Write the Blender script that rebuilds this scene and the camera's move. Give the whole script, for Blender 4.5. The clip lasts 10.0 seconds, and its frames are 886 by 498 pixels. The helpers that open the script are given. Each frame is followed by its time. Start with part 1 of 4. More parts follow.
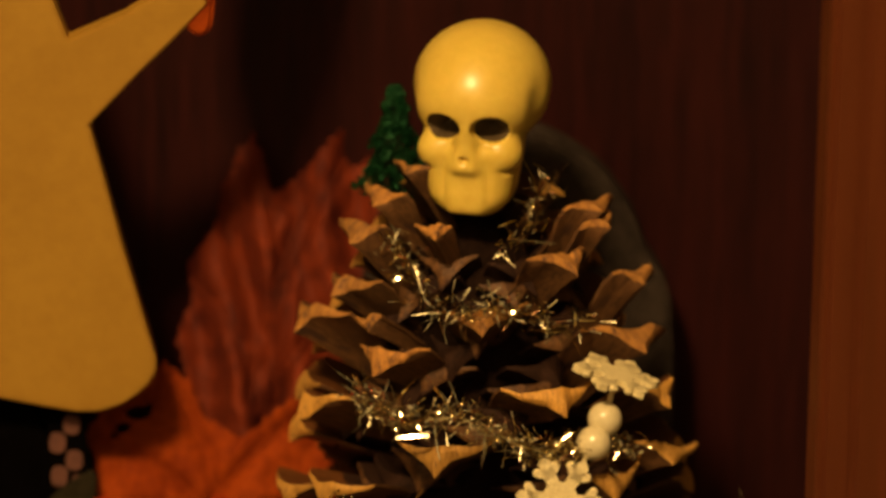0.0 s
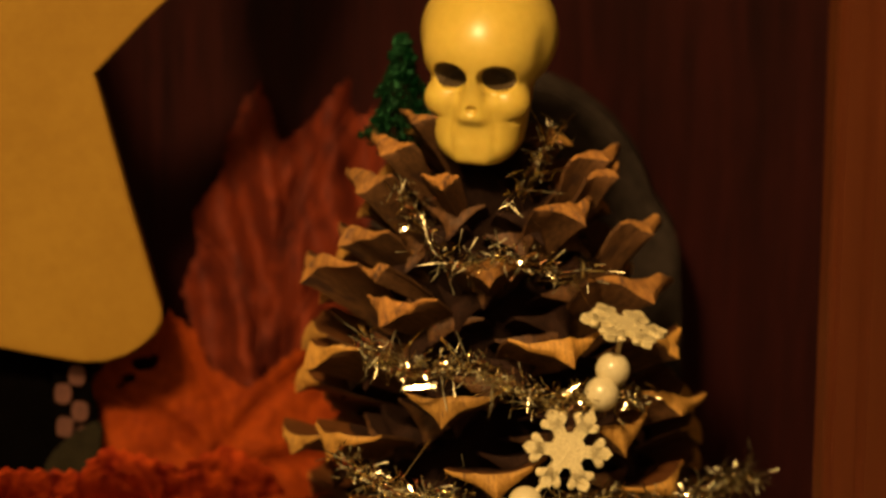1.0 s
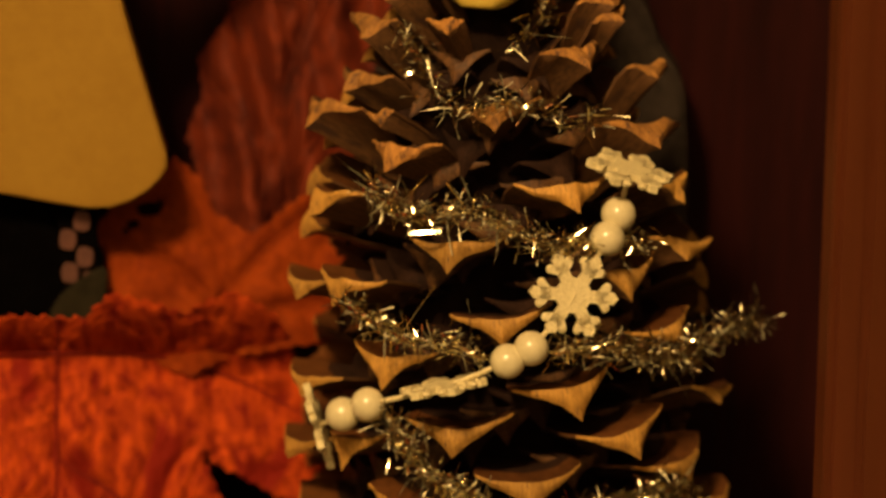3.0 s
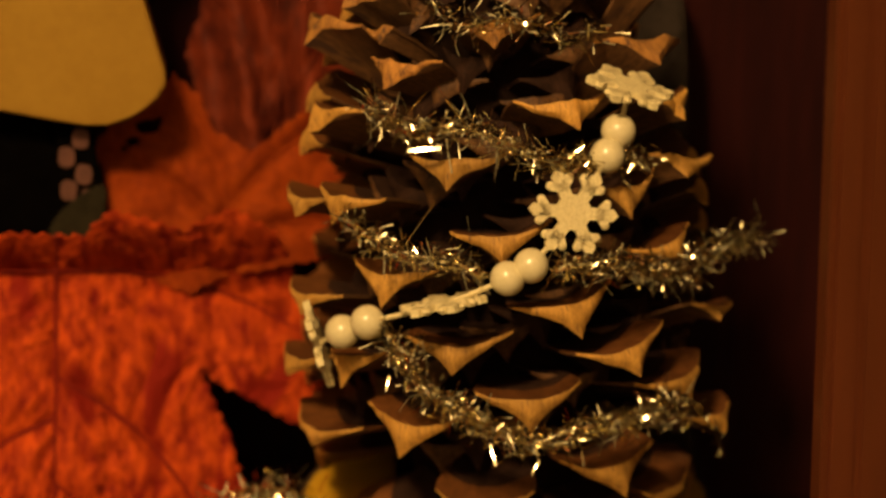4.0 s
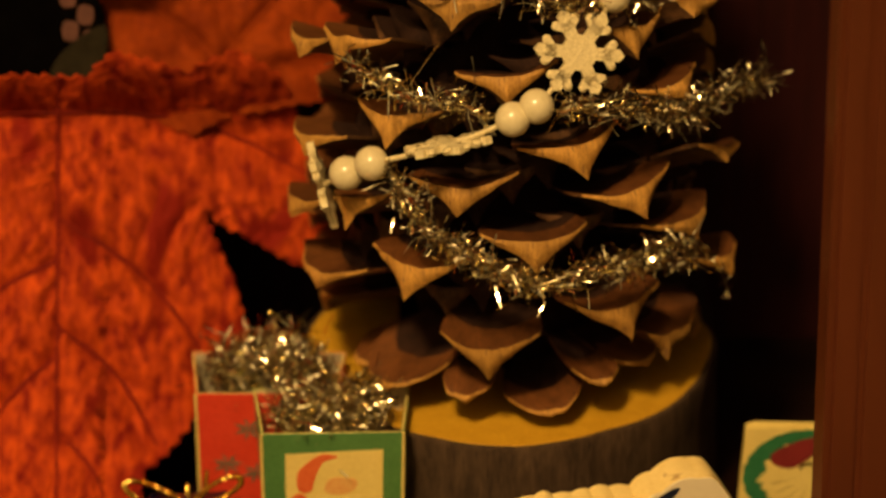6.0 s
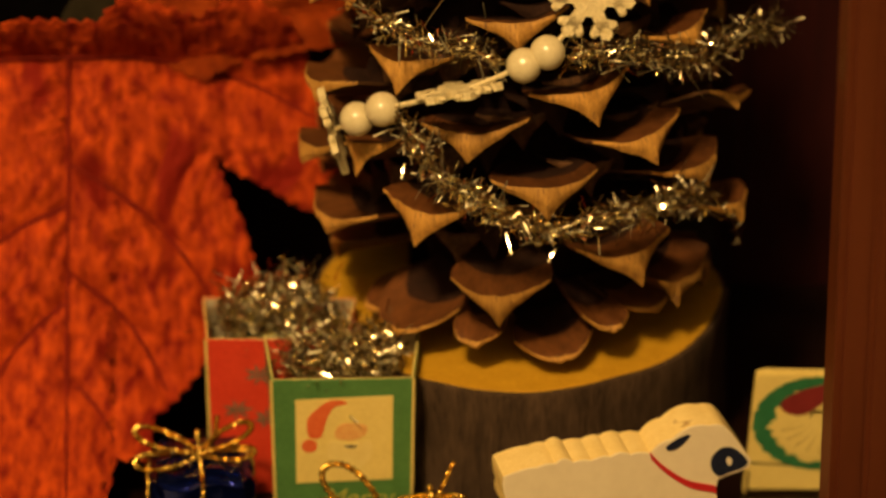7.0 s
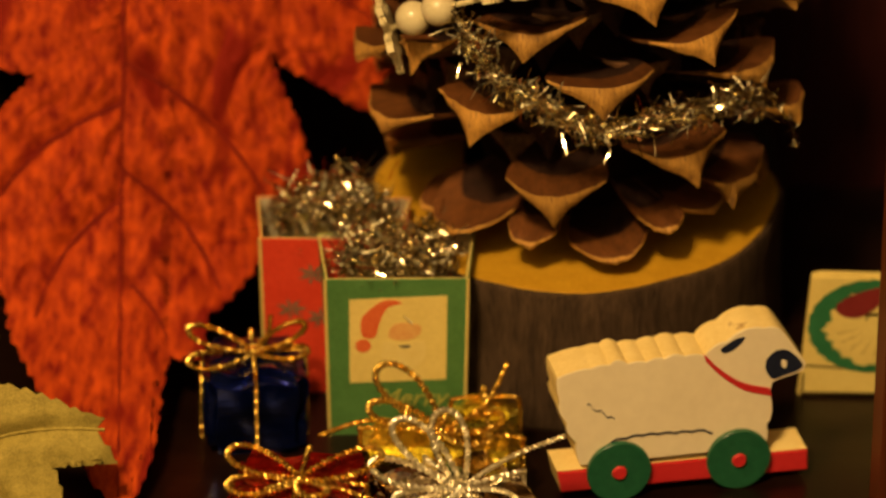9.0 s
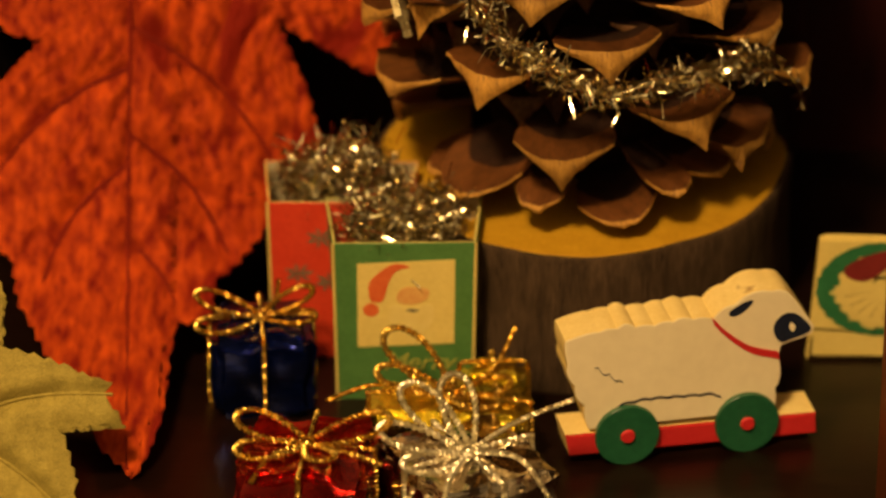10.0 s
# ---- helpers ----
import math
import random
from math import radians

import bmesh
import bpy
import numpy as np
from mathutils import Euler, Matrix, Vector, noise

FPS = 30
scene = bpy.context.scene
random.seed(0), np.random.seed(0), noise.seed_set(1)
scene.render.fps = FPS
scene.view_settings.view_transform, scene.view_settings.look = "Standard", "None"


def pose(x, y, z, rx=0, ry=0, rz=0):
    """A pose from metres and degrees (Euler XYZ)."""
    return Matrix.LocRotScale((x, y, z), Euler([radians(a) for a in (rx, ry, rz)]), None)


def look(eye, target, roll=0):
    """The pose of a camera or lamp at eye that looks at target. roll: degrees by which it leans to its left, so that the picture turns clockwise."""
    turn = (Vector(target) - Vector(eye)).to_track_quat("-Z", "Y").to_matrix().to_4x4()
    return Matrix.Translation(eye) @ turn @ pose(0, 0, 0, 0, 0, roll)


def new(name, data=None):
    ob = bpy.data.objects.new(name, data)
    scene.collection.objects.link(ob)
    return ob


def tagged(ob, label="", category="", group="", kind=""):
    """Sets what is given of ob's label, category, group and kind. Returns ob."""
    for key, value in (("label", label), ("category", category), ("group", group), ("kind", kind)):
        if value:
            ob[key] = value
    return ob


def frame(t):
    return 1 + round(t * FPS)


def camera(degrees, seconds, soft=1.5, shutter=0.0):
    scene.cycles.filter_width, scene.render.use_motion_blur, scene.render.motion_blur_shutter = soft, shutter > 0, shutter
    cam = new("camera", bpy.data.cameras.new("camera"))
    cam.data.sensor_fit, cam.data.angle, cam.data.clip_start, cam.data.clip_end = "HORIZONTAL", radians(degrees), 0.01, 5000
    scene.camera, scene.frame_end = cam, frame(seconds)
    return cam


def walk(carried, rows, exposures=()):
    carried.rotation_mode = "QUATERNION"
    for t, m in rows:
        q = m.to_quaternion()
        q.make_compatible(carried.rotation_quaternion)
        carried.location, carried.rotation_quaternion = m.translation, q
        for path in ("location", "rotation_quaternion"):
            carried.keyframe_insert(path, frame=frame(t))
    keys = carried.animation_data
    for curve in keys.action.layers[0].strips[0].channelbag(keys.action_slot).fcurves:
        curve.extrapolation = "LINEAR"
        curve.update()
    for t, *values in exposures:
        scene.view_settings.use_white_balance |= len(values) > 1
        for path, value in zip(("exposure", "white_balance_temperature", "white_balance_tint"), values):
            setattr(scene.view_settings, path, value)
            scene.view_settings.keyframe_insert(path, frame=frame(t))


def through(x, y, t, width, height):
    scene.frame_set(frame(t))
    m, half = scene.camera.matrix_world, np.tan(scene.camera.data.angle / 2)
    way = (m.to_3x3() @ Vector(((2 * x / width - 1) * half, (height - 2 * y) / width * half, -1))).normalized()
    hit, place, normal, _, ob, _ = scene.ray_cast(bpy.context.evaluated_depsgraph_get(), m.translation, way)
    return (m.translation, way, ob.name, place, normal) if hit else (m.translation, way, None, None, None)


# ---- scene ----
# camera: a narrow lens that tilts slowly down from a fixed stand
cam = camera(11.0, 10.0, soft=2.6)
cam.data.dof.use_dof, cam.data.dof.focus_distance, cam.data.dof.aperture_fstop = True, 0.874, 12.0
EYE = Vector((-0.01306, -0.85735, 0.45922))
AHEAD = Vector((0.0, math.cos(radians(25)), -math.sin(radians(25))))
ROWS = [  # seconds, turn, tilt, lean to the left, metres ahead of the stand
    (0.0, -0.187, -19.935, 0.300, -0.0143),
    (0.5, -0.149, -20.137, 0.277, -0.0115),
    (1.0, -0.098, -20.535, 0.250, -0.0097),
    (1.5, -0.061, -21.162, 0.218, -0.0092),
    (2.0, -0.029, -21.621, 0.150, -0.0084),
    (2.5, -0.029, -21.999, 0.150, -0.0079),
    (4.0, -0.040, -23.484, 0.065, -0.0056),
    (4.5, -0.026, -23.946, 0.058, -0.0036),
    (5.0, -0.017, -24.433, 0.010, -0.0024),
    (5.5, 0.000, -25.000, 0.000, 0.0),
    (7.0, 0.170, -26.128, 0.071, 0.0015),
    (7.5, 0.404, -26.451, 0.319, 0.0016),
    (8.0, 0.647, -26.729, 0.265, 0.0031),
    (8.5, 0.810, -27.098, 0.164, 0.0042),
    (9.0, 0.935, -27.379, 0.093, 0.0045),
    (9.5, 1.016, -27.634, -0.031, 0.0049),
    (10.0, 1.045, -27.830, -0.074, 0.0051),
]
walk(cam, [(t, Matrix.Translation(EYE + AHEAD * far) @ pose(0, 0, 0, 90 + tilt, 0, turn) @ pose(0, 0, 0, 0, 0, lean))
           for t, turn, tilt, lean, far in ROWS])

# light: a warm bulb in the room, above and to the left of the camera
world = bpy.data.worlds.new("world")
world.use_nodes = True
world.node_tree.nodes["Background"].inputs[0].default_value = (1.0, 0.6, 0.25, 1)
world.node_tree.nodes["Background"].inputs[1].default_value = 0.02
scene.world = world
bulb = bpy.data.lights.new("room_lamp", "POINT")
bulb.shadow_soft_size, bulb.energy, bulb.color = 0.075, 60.0, (1.0, 0.625, 0.262)
lamp = new("room_lamp", bulb)
lamp.matrix_world = look((-0.28, -0.86, 1.14), (0.0, 0.0, 0.08))
scene.view_settings.exposure = 0.35


MM = 0.001


# ---- materials ----
def nodes_of(name):
    m = bpy.data.materials.new(name)
    m.use_nodes = True
    return m, m.node_tree.nodes, m.node_tree.links, m.node_tree.nodes["Principled BSDF"]


def surface(name, low, high, size=4.0, rough=0.6, metal=0.0, bump=0.3, fine=30.0, stretch=(1, 1, 1), coat=0.0,
            detail=6, spots=None, spot_size=1.0, spot_at=0.6, vary=0.0, spec=0.5, through=0.0, depth=0.0003, axis="Object"):
    """A surface whose colour wanders between low and high at two scales; sizes are in millimetres."""
    m, n, l, b = nodes_of(name)
    co = n.new("ShaderNodeTexCoord")
    mp = n.new("ShaderNodeMapping")
    mp.inputs["Scale"].default_value = [1000.0 * k for k in stretch]
    l.new(co.outputs[axis], mp.inputs["Vector"])
    big = n.new("ShaderNodeTexNoise")
    big.inputs["Scale"].default_value, big.inputs["Detail"].default_value = 1.0 / size, detail
    small = n.new("ShaderNodeTexNoise")
    small.inputs["Scale"].default_value, small.inputs["Detail"].default_value = 1.0 / size * fine ** 0.5, 4
    mix = n.new("ShaderNodeMath")
    mix.operation = "MULTIPLY_ADD"
    mix.inputs[1].default_value = 0.5
    half = n.new("ShaderNodeMath")
    half.operation = "MULTIPLY"
    half.inputs[1].default_value = 0.5
    for t in (big, small):
        l.new(mp.outputs[0], t.inputs["Vector"])
    l.new(small.outputs[0], half.inputs[0])
    l.new(big.outputs[0], mix.inputs[0])
    l.new(half.outputs[0], mix.inputs[2])
    ramp = n.new("ShaderNodeValToRGB")
    ramp.color_ramp.elements[0].position, ramp.color_ramp.elements[1].position = 0.36, 0.64
    ramp.color_ramp.elements[0].color, ramp.color_ramp.elements[1].color = (*low, 1), (*high, 1)
    l.new(mix.outputs[0], ramp.inputs[0])
    colour = ramp.outputs[0]
    if spots:
        sp = n.new("ShaderNodeTexNoise")
        sp.inputs["Scale"].default_value, sp.inputs["Detail"].default_value = 1.0 / spot_size, 3
        l.new(mp.outputs[0], sp.inputs["Vector"])
        sr = n.new("ShaderNodeValToRGB")
        sr.color_ramp.elements[0].position, sr.color_ramp.elements[1].position = spot_at, spot_at + 0.08
        l.new(sp.outputs[0], sr.inputs[0])
        mx = n.new("ShaderNodeMix")
        mx.data_type = "RGBA"
        mx.inputs["B"].default_value = (*spots, 1)
        l.new(sr.outputs[0], mx.inputs["Factor"])
        l.new(colour, mx.inputs["A"])
        colour = mx.outputs["Result"]
    if vary:
        info = n.new("ShaderNodeObjectInfo")
        hsv = n.new("ShaderNodeHueSaturation")
        rng = n.new("ShaderNodeMapRange")
        rng.inputs["To Min"].default_value, rng.inputs["To Max"].default_value = 1 - vary, 1 + vary
        l.new(info.outputs["Random"], rng.inputs[0])
        l.new(rng.outputs[0], hsv.inputs["Value"])
        l.new(colour, hsv.inputs["Color"])
        colour = hsv.outputs[0]
    l.new(colour, b.inputs["Base Color"])
    b.inputs["Roughness"].default_value, b.inputs["Metallic"].default_value = rough, metal
    b.inputs["Coat Weight"].default_value = coat
    b.inputs["Specular IOR Level"].default_value = spec
    if through:
        b.inputs["Subsurface Weight"].default_value = through
        b.inputs["Subsurface Radius"].default_value = (1.0, 0.6, 0.3)
        b.inputs["Subsurface Scale"].default_value = 0.001
    if bump:
        bp = n.new("ShaderNodeBump")
        bp.inputs["Strength"].default_value, bp.inputs["Distance"].default_value = bump, depth
        l.new(mix.outputs[0], bp.inputs["Height"])
        l.new(bp.outputs[0], b.inputs["Normal"])
    return m


M_SHELF = surface("dark_shelf_wood", (0.004, 0.0015, 0.0010), (0.012, 0.0045, 0.0025), 6, 0.30, spec=0.3, bump=0.12, stretch=(0.12, 1, 1))
M_WALL = surface("mahogany_back", (0.012, 0.0019, 0.0018), (0.030, 0.0048, 0.0042), 8, 0.5, spec=0.2, bump=0.1, stretch=(1, 1, 0.08))
M_STILE = surface("red_brown_stile", (0.020, 0.0045, 0.0025), (0.048, 0.011, 0.005), 7, 0.44, bump=0.10, stretch=(1, 1, 0.06), spec=1.0)
M_STILE.node_tree.nodes["Principled BSDF"].inputs["IOR"].default_value = 2.05
M_STILE.node_tree.nodes["Principled BSDF"].inputs["Specular Tint"].default_value = (1.0, 0.30, 0.10, 1)
M_ROOM = surface("room_paint", (0.150, 0.150, 0.145), (0.180, 0.180, 0.172), 200, 0.8, bump=0.05)
M_BARK = surface("grey_bark", (0.022, 0.014, 0.009), (0.090, 0.056, 0.032), 2.5, 0.9, spec=0.15, bump=0.9, stretch=(1, 1, 0.12), depth=0.0006)
M_CUT = surface("sawn_wood", (0.43, 0.230, 0.010), (0.56, 0.315, 0.018), 5, 0.6, spec=0.2, bump=0.15, stretch=(1, 1, 1))
M_SCALE = surface("cone_brown", (0.046, 0.022, 0.009), (0.150, 0.070, 0.026), 3.5, 0.6, spec=0.25, bump=0.35, stretch=(0.35, 1, 1), vary=0.2, spots=(0.05, 0.024, 0.015), spot_size=4, spot_at=0.58)
M_TAN = surface("cone_tan", (0.30, 0.145, 0.026), (0.60, 0.320, 0.058), 1.6, 0.7, bump=0.7, stretch=(0.4, 2.0, 0.4), vary=0.18, spots=(0.14, 0.07, 0.03), spot_size=1.5, spot_at=0.62)
M_TAN_OLD = surface("cone_weathered_tan", (0.17, 0.068, 0.014), (0.50, 0.230, 0.042), 1.9, 0.75, bump=1.0, depth=0.0005, stretch=(0.5, 1.6, 0.6), vary=0.2, spots=(0.10, 0.045, 0.02), spot_size=2.2, spot_at=0.57)
M_SCALE_TOP = surface("cone_red_brown", (0.060, 0.021, 0.006), (0.160, 0.058, 0.015), 4.5, 0.5, bump=0.25, stretch=(0.35, 1, 1), vary=0.15, spec=0.3)
# near-black copy of the cone browns; it holds the shade between the scales
M_SCALE_SHADE = surface("cone_shade_brown", (0.014, 0.007, 0.005), (0.040, 0.018, 0.011), 3.5, 0.8, spec=0.1)
M_VEIN = surface("leaf_vein", (0.13, 0.007, 0.003), (0.22, 0.014, 0.004), 3, 0.8, spec=0.2)
M_CORE = surface("cone_core_shade", (0.006, 0.003, 0.002), (0.016, 0.008, 0.005), 3, 0.95, spec=0.05)
# brown for the shade inside the skull's eye sockets
M_SOCKET = surface("socket_shade_brown", (0.050, 0.032, 0.014), (0.10, 0.065, 0.026), 3, 0.6, bump=0.05)
M_SKULL = surface("ivory_plastic", (0.62, 0.45, 0.072), (0.70, 0.52, 0.098), 12, 0.32, bump=0.03, through=0.15, spots=(0.50, 0.38, 0.20), spot_size=0.8, spot_at=0.76)
M_GLITTER = surface("green_glitter", (0.0015, 0.018, 0.006), (0.006, 0.085, 0.022), 0.9, 0.24, metal=0.7, bump=0.6, depth=0.0004)
M_STONE = surface("dark_slate", (0.017, 0.012, 0.010), (0.046, 0.034, 0.027), 6, 0.85, spec=0.1, bump=0.5)
M_CREAM = surface("cream_paint", (0.32, 0.170, 0.014), (0.37, 0.205, 0.020), 14, 0.6, bump=0.08)
M_BLACK = surface("black_paint", (0.0016, 0.0012, 0.0012), (0.003, 0.0024, 0.0024), 6, 0.95, spec=0.0)
M_PINK = surface("pink_check", (0.085, 0.034, 0.026), (0.15, 0.058, 0.042), 2, 0.85)
M_OLIVE = surface("dark_olive_cloth", (0.014, 0.011, 0.006), (0.030, 0.024, 0.013), 3, 0.9, spec=0.1)
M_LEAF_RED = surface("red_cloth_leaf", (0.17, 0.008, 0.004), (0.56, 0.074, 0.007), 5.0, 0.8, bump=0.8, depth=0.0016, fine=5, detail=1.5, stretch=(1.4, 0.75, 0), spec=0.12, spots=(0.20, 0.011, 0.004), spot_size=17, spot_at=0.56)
M_LEAF_ORANGE = surface("orange_cloth_leaf", (0.17, 0.022, 0.003), (0.30, 0.048, 0.004), 11, 0.8, bump=0.5, depth=0.0006, spec=0.08)
M_LEAF_RUST = surface("rust_cloth_leaf", (0.055, 0.006, 0.003), (0.19, 0.026, 0.005), 9, 0.75, bump=0.5, depth=0.0006, stretch=(1, 0.4, 1), spec=0.2)
M_LEAF_GREEN = surface("yellow_green_leaf", (0.24, 0.19, 0.030), (0.42, 0.33, 0.065), 2.5, 0.8, bump=0.8, depth=0.0006, fine=40)
M_TINSEL = surface("tinsel_foil", (0.50, 0.42, 0.22), (1.0, 0.92, 0.64), 2, 0.14, metal=1.0, bump=0)
M_GOLD = surface("gold_cord", (0.34, 0.17, 0.018), (1.0, 0.72, 0.16), 0.5, 0.25, metal=1.0, bump=0.25, depth=0.0002)
M_SILVER = surface("silver_cord", (0.60, 0.54, 0.38), (1.0, 0.94, 0.74), 0.55, 0.32, metal=1.0, bump=0.25, depth=0.0002)
M_PEARL = surface("pearl", (0.62, 0.54, 0.32), (0.70, 0.62, 0.38), 3, 0.22, bump=0, coat=0.6)
M_SNOW = surface("white_glitter", (0.58, 0.49, 0.24), (0.84, 0.73, 0.42), 0.6, 0.3, bump=0.6, depth=0.0004)
M_BLUE_FOIL = surface("blue_foil", (0.002, 0.006, 0.050), (0.007, 0.020, 0.18), 8, 0.12, metal=0.85, coat=0.5, bump=0.7, depth=0.0022, stretch=(0.3, 0.3, 1.2), detail=1.5, fine=3)
M_RED_FOIL = surface("red_foil", (0.20, 0.005, 0.003), (0.40, 0.012, 0.005), 9, 0.14, metal=0.85, coat=0.6, detail=2, fine=4, bump=0.8, depth=0.0015)
M_GOLD_FOIL = surface("gold_foil", (0.85, 0.74, 0.12), (1.0, 0.88, 0.20), 6, 0.18, metal=1.0, bump=0.8, depth=0.0015)
M_SILVER_FOIL = surface("silver_foil", (0.62, 0.55, 0.46), (0.96, 0.88, 0.74), 12, 0.14, metal=1.0, detail=1.5, fine=3, bump=1.0, depth=0.0015)
M_CARD_GREEN = surface("green_card", (0.060, 0.170, 0.045), (0.082, 0.215, 0.060), 5, 0.5, bump=0.05, spots=(0.25, 0.30, 0.16), spot_size=1.2, spot_at=0.74)
M_CARD_RED = surface("red_card", (0.55, 0.035, 0.012), (0.66, 0.055, 0.020), 5, 0.5, bump=0.05)
M_CARD_CREAM = surface("cream_card", (0.68, 0.54, 0.16), (0.76, 0.62, 0.20), 6, 0.6, bump=0.05)
M_CARD_INSIDE = surface("grey_card", (0.36, 0.31, 0.20), (0.48, 0.42, 0.28), 4, 0.7)
M_PRINT_RED = surface("red_print", (0.60, 0.09, 0.02), (0.72, 0.17, 0.05), 3, 0.55, bump=0)
M_PRINT_PINK = surface("pink_print", (0.66, 0.30, 0.09), (0.74, 0.46, 0.15), 2, 0.55, bump=0)
M_PRINT_WHITE = surface("pale_print", (0.70, 0.56, 0.18), (0.77, 0.64, 0.24), 2, 0.55, bump=0)
M_PRINT_DARK = surface("dark_print", (0.10, 0.09, 0.06), (0.20, 0.17, 0.10), 2, 0.6, bump=0)
M_PRINT_GOLD = surface("gold_print", (0.34, 0.36, 0.07), (0.44, 0.44, 0.10), 2, 0.5, bump=0)
M_TOY_WHITE = surface("white_toy_paint", (0.76, 0.67, 0.46), (0.83, 0.74, 0.52), 14, 0.5, bump=0.06)
M_TOY_CREAM = surface("cream_toy_wood", (0.78, 0.60, 0.22), (0.87, 0.70, 0.30), 4, 0.55, bump=0.15, spots=(0.45, 0.28, 0.10), spot_size=4, spot_at=0.70)
M_TOY_RED = surface("red_toy_paint", (0.50, 0.018, 0.022), (0.58, 0.028, 0.03), 8, 0.4, bump=0.05)
M_TOY_GREEN = surface("green_toy_paint", (0.008, 0.075, 0.035), (0.02, 0.12, 0.055), 2, 0.35, bump=0.1, stretch=(1, 1, 3))
M_TOY_NAVY = surface("navy_toy_paint", (0.008, 0.012, 0.030), (0.014, 0.020, 0.045), 5, 0.4, bump=0)
M_TILE_GREEN = surface("wreath_green", (0.015, 0.12, 0.045), (0.03, 0.18, 0.07), 4, 0.5, bump=0.05)
M_STROKE = surface("ochre_paint", (0.42, 0.30, 0.07), (0.50, 0.37, 0.10), 3, 0.6, bump=0)
M_TILE_MAROON = surface("maroon_paint", (0.16, 0.014, 0.014), (0.22, 0.022, 0.020), 4, 0.5, bump=0.05)


# ---- building helpers: all lengths in millimetres ----
def finish(ob, bm, mats, smooth=True):
    bmesh.ops.scale(bm, vec=(MM, MM, MM), verts=bm.verts)
    bm.normal_update()
    bm.to_mesh(ob.data)
    bm.free()
    for m in (mats if isinstance(mats, (list, tuple)) else [mats]):
        ob.data.materials.append(m)
    if smooth:
        ob.data.polygons.foreach_set("use_smooth", [True] * len(ob.data.polygons))
        ob.data.set_sharp_from_angle(angle=radians(38))
    return ob


def thing(name, label, category, place=(0, 0, 0), turn=(0, 0, 0), group="", kind=""):
    ob = new(name)
    ob.empty_display_size = 0.005
    ob.matrix_basis = pose(*[c * MM for c in place], *turn)
    return tagged(ob, label, category, group, kind)


def part(name, bm, mats, parent, label="", place=(0, 0, 0), turn=(0, 0, 0), smooth=True, kind=""):
    ob = new(name, bpy.data.meshes.new(name))
    finish(ob, bm, mats, smooth)
    ob.parent = parent
    ob.matrix_basis = pose(*[c * MM for c in place], *turn)
    return tagged(ob, label, kind=kind)


def whole(name, bm, mats, label, category, place=(0, 0, 0), turn=(0, 0, 0), kind="", group="", smooth=True):
    ob = new(name, bpy.data.meshes.new(name))
    finish(ob, bm, mats, smooth)
    ob.matrix_basis = pose(*[c * MM for c in place], *turn)
    return tagged(ob, label, category, group, kind)


def box(x0, y0, z0, x1, y1, z1, bevel=0.0, bm=None, cuts=0):
    bm = bm or bmesh.new()
    made = bmesh.ops.create_cube(bm, size=1)["verts"]
    for v in made:
        v.co = ((x0 + x1) / 2 + v.co.x * (x1 - x0), (y0 + y1) / 2 + v.co.y * (y1 - y0), (z0 + z1) / 2 + v.co.z * (z1 - z0))
    if bevel:
        edges = list({e for v in made for e in v.link_edges})
        bmesh.ops.bevel(bm, geom=edges, offset=bevel, segments=2, affect="EDGES")
    if cuts:
        bmesh.ops.subdivide_edges(bm, edges=bm.edges[:], cuts=cuts, use_grid_fill=True)
    return bm


def lathe(profile, steps=48, bm=None, wobble=None):
    """Turns (radius, height) pairs about z; the ends are closed."""
    bm = bm or bmesh.new()
    rings = []
    for r, z in profile:
        rings.append([bm.verts.new(((r + (wobble(a, z) if wobble else 0)) * math.cos(a), (r + (wobble(a, z) if wobble else 0)) * math.sin(a), z))
                      for a in [2 * math.pi * i / steps for i in range(steps)]])
    for p, q in zip(rings, rings[1:]):
        for i in range(steps):
            bm.faces.new((p[i], p[(i + 1) % steps], q[(i + 1) % steps], q[i]))
    bm.faces.new(rings[0][::-1])
    bm.faces.new(rings[-1])
    return bm


def tube(points, radius, sides=6, bm=None, twist=None):
    """A round cord along points; twist adds the bumps of a twisted cord."""
    bm = bm or bmesh.new()
    pts = [Vector(p) for p in points]
    rings = []
    for i, p in enumerate(pts):
        d = (pts[min(i + 1, len(pts) - 1)] - pts[max(i - 1, 0)]).normalized()
        u = d.cross(Vector((0.3, 0.2, 1))).normalized()
        w = d.cross(u)
        r = radius * (1 + (0.36 * math.sin(i * twist) if twist else 0))
        rings.append([bm.verts.new(p + (u * math.cos(a) + w * math.sin(a)) * r) for a in [2 * math.pi * k / sides + (i * 0.55 if twist else 0) for k in range(sides)]])
    for p, q in zip(rings, rings[1:]):
        for k in range(sides):
            bm.faces.new((p[k], p[(k + 1) % sides], q[(k + 1) % sides], q[k]))
    bm.faces.new(rings[0][::-1])
    bm.faces.new(rings[-1])
    return bm


def smooth_path(points, steps=8):
    """A Catmull-Rom line through points."""
    pts = [Vector(p) for p in points]
    pts = [pts[0] * 2 - pts[1], *pts, pts[-1] * 2 - pts[-2]]
    out = []
    for i in range(1, len(pts) - 2):
        a, b, c, d = pts[i - 1:i + 3]
        for k in range(steps):
            t = k / steps
            out.append(0.5 * ((2 * b) + (c - a) * t + (2 * a - 5 * b + 4 * c - d) * t * t + (3 * b - a - 3 * c + d) * t ** 3))
    out.append(pts[-2])
    return out


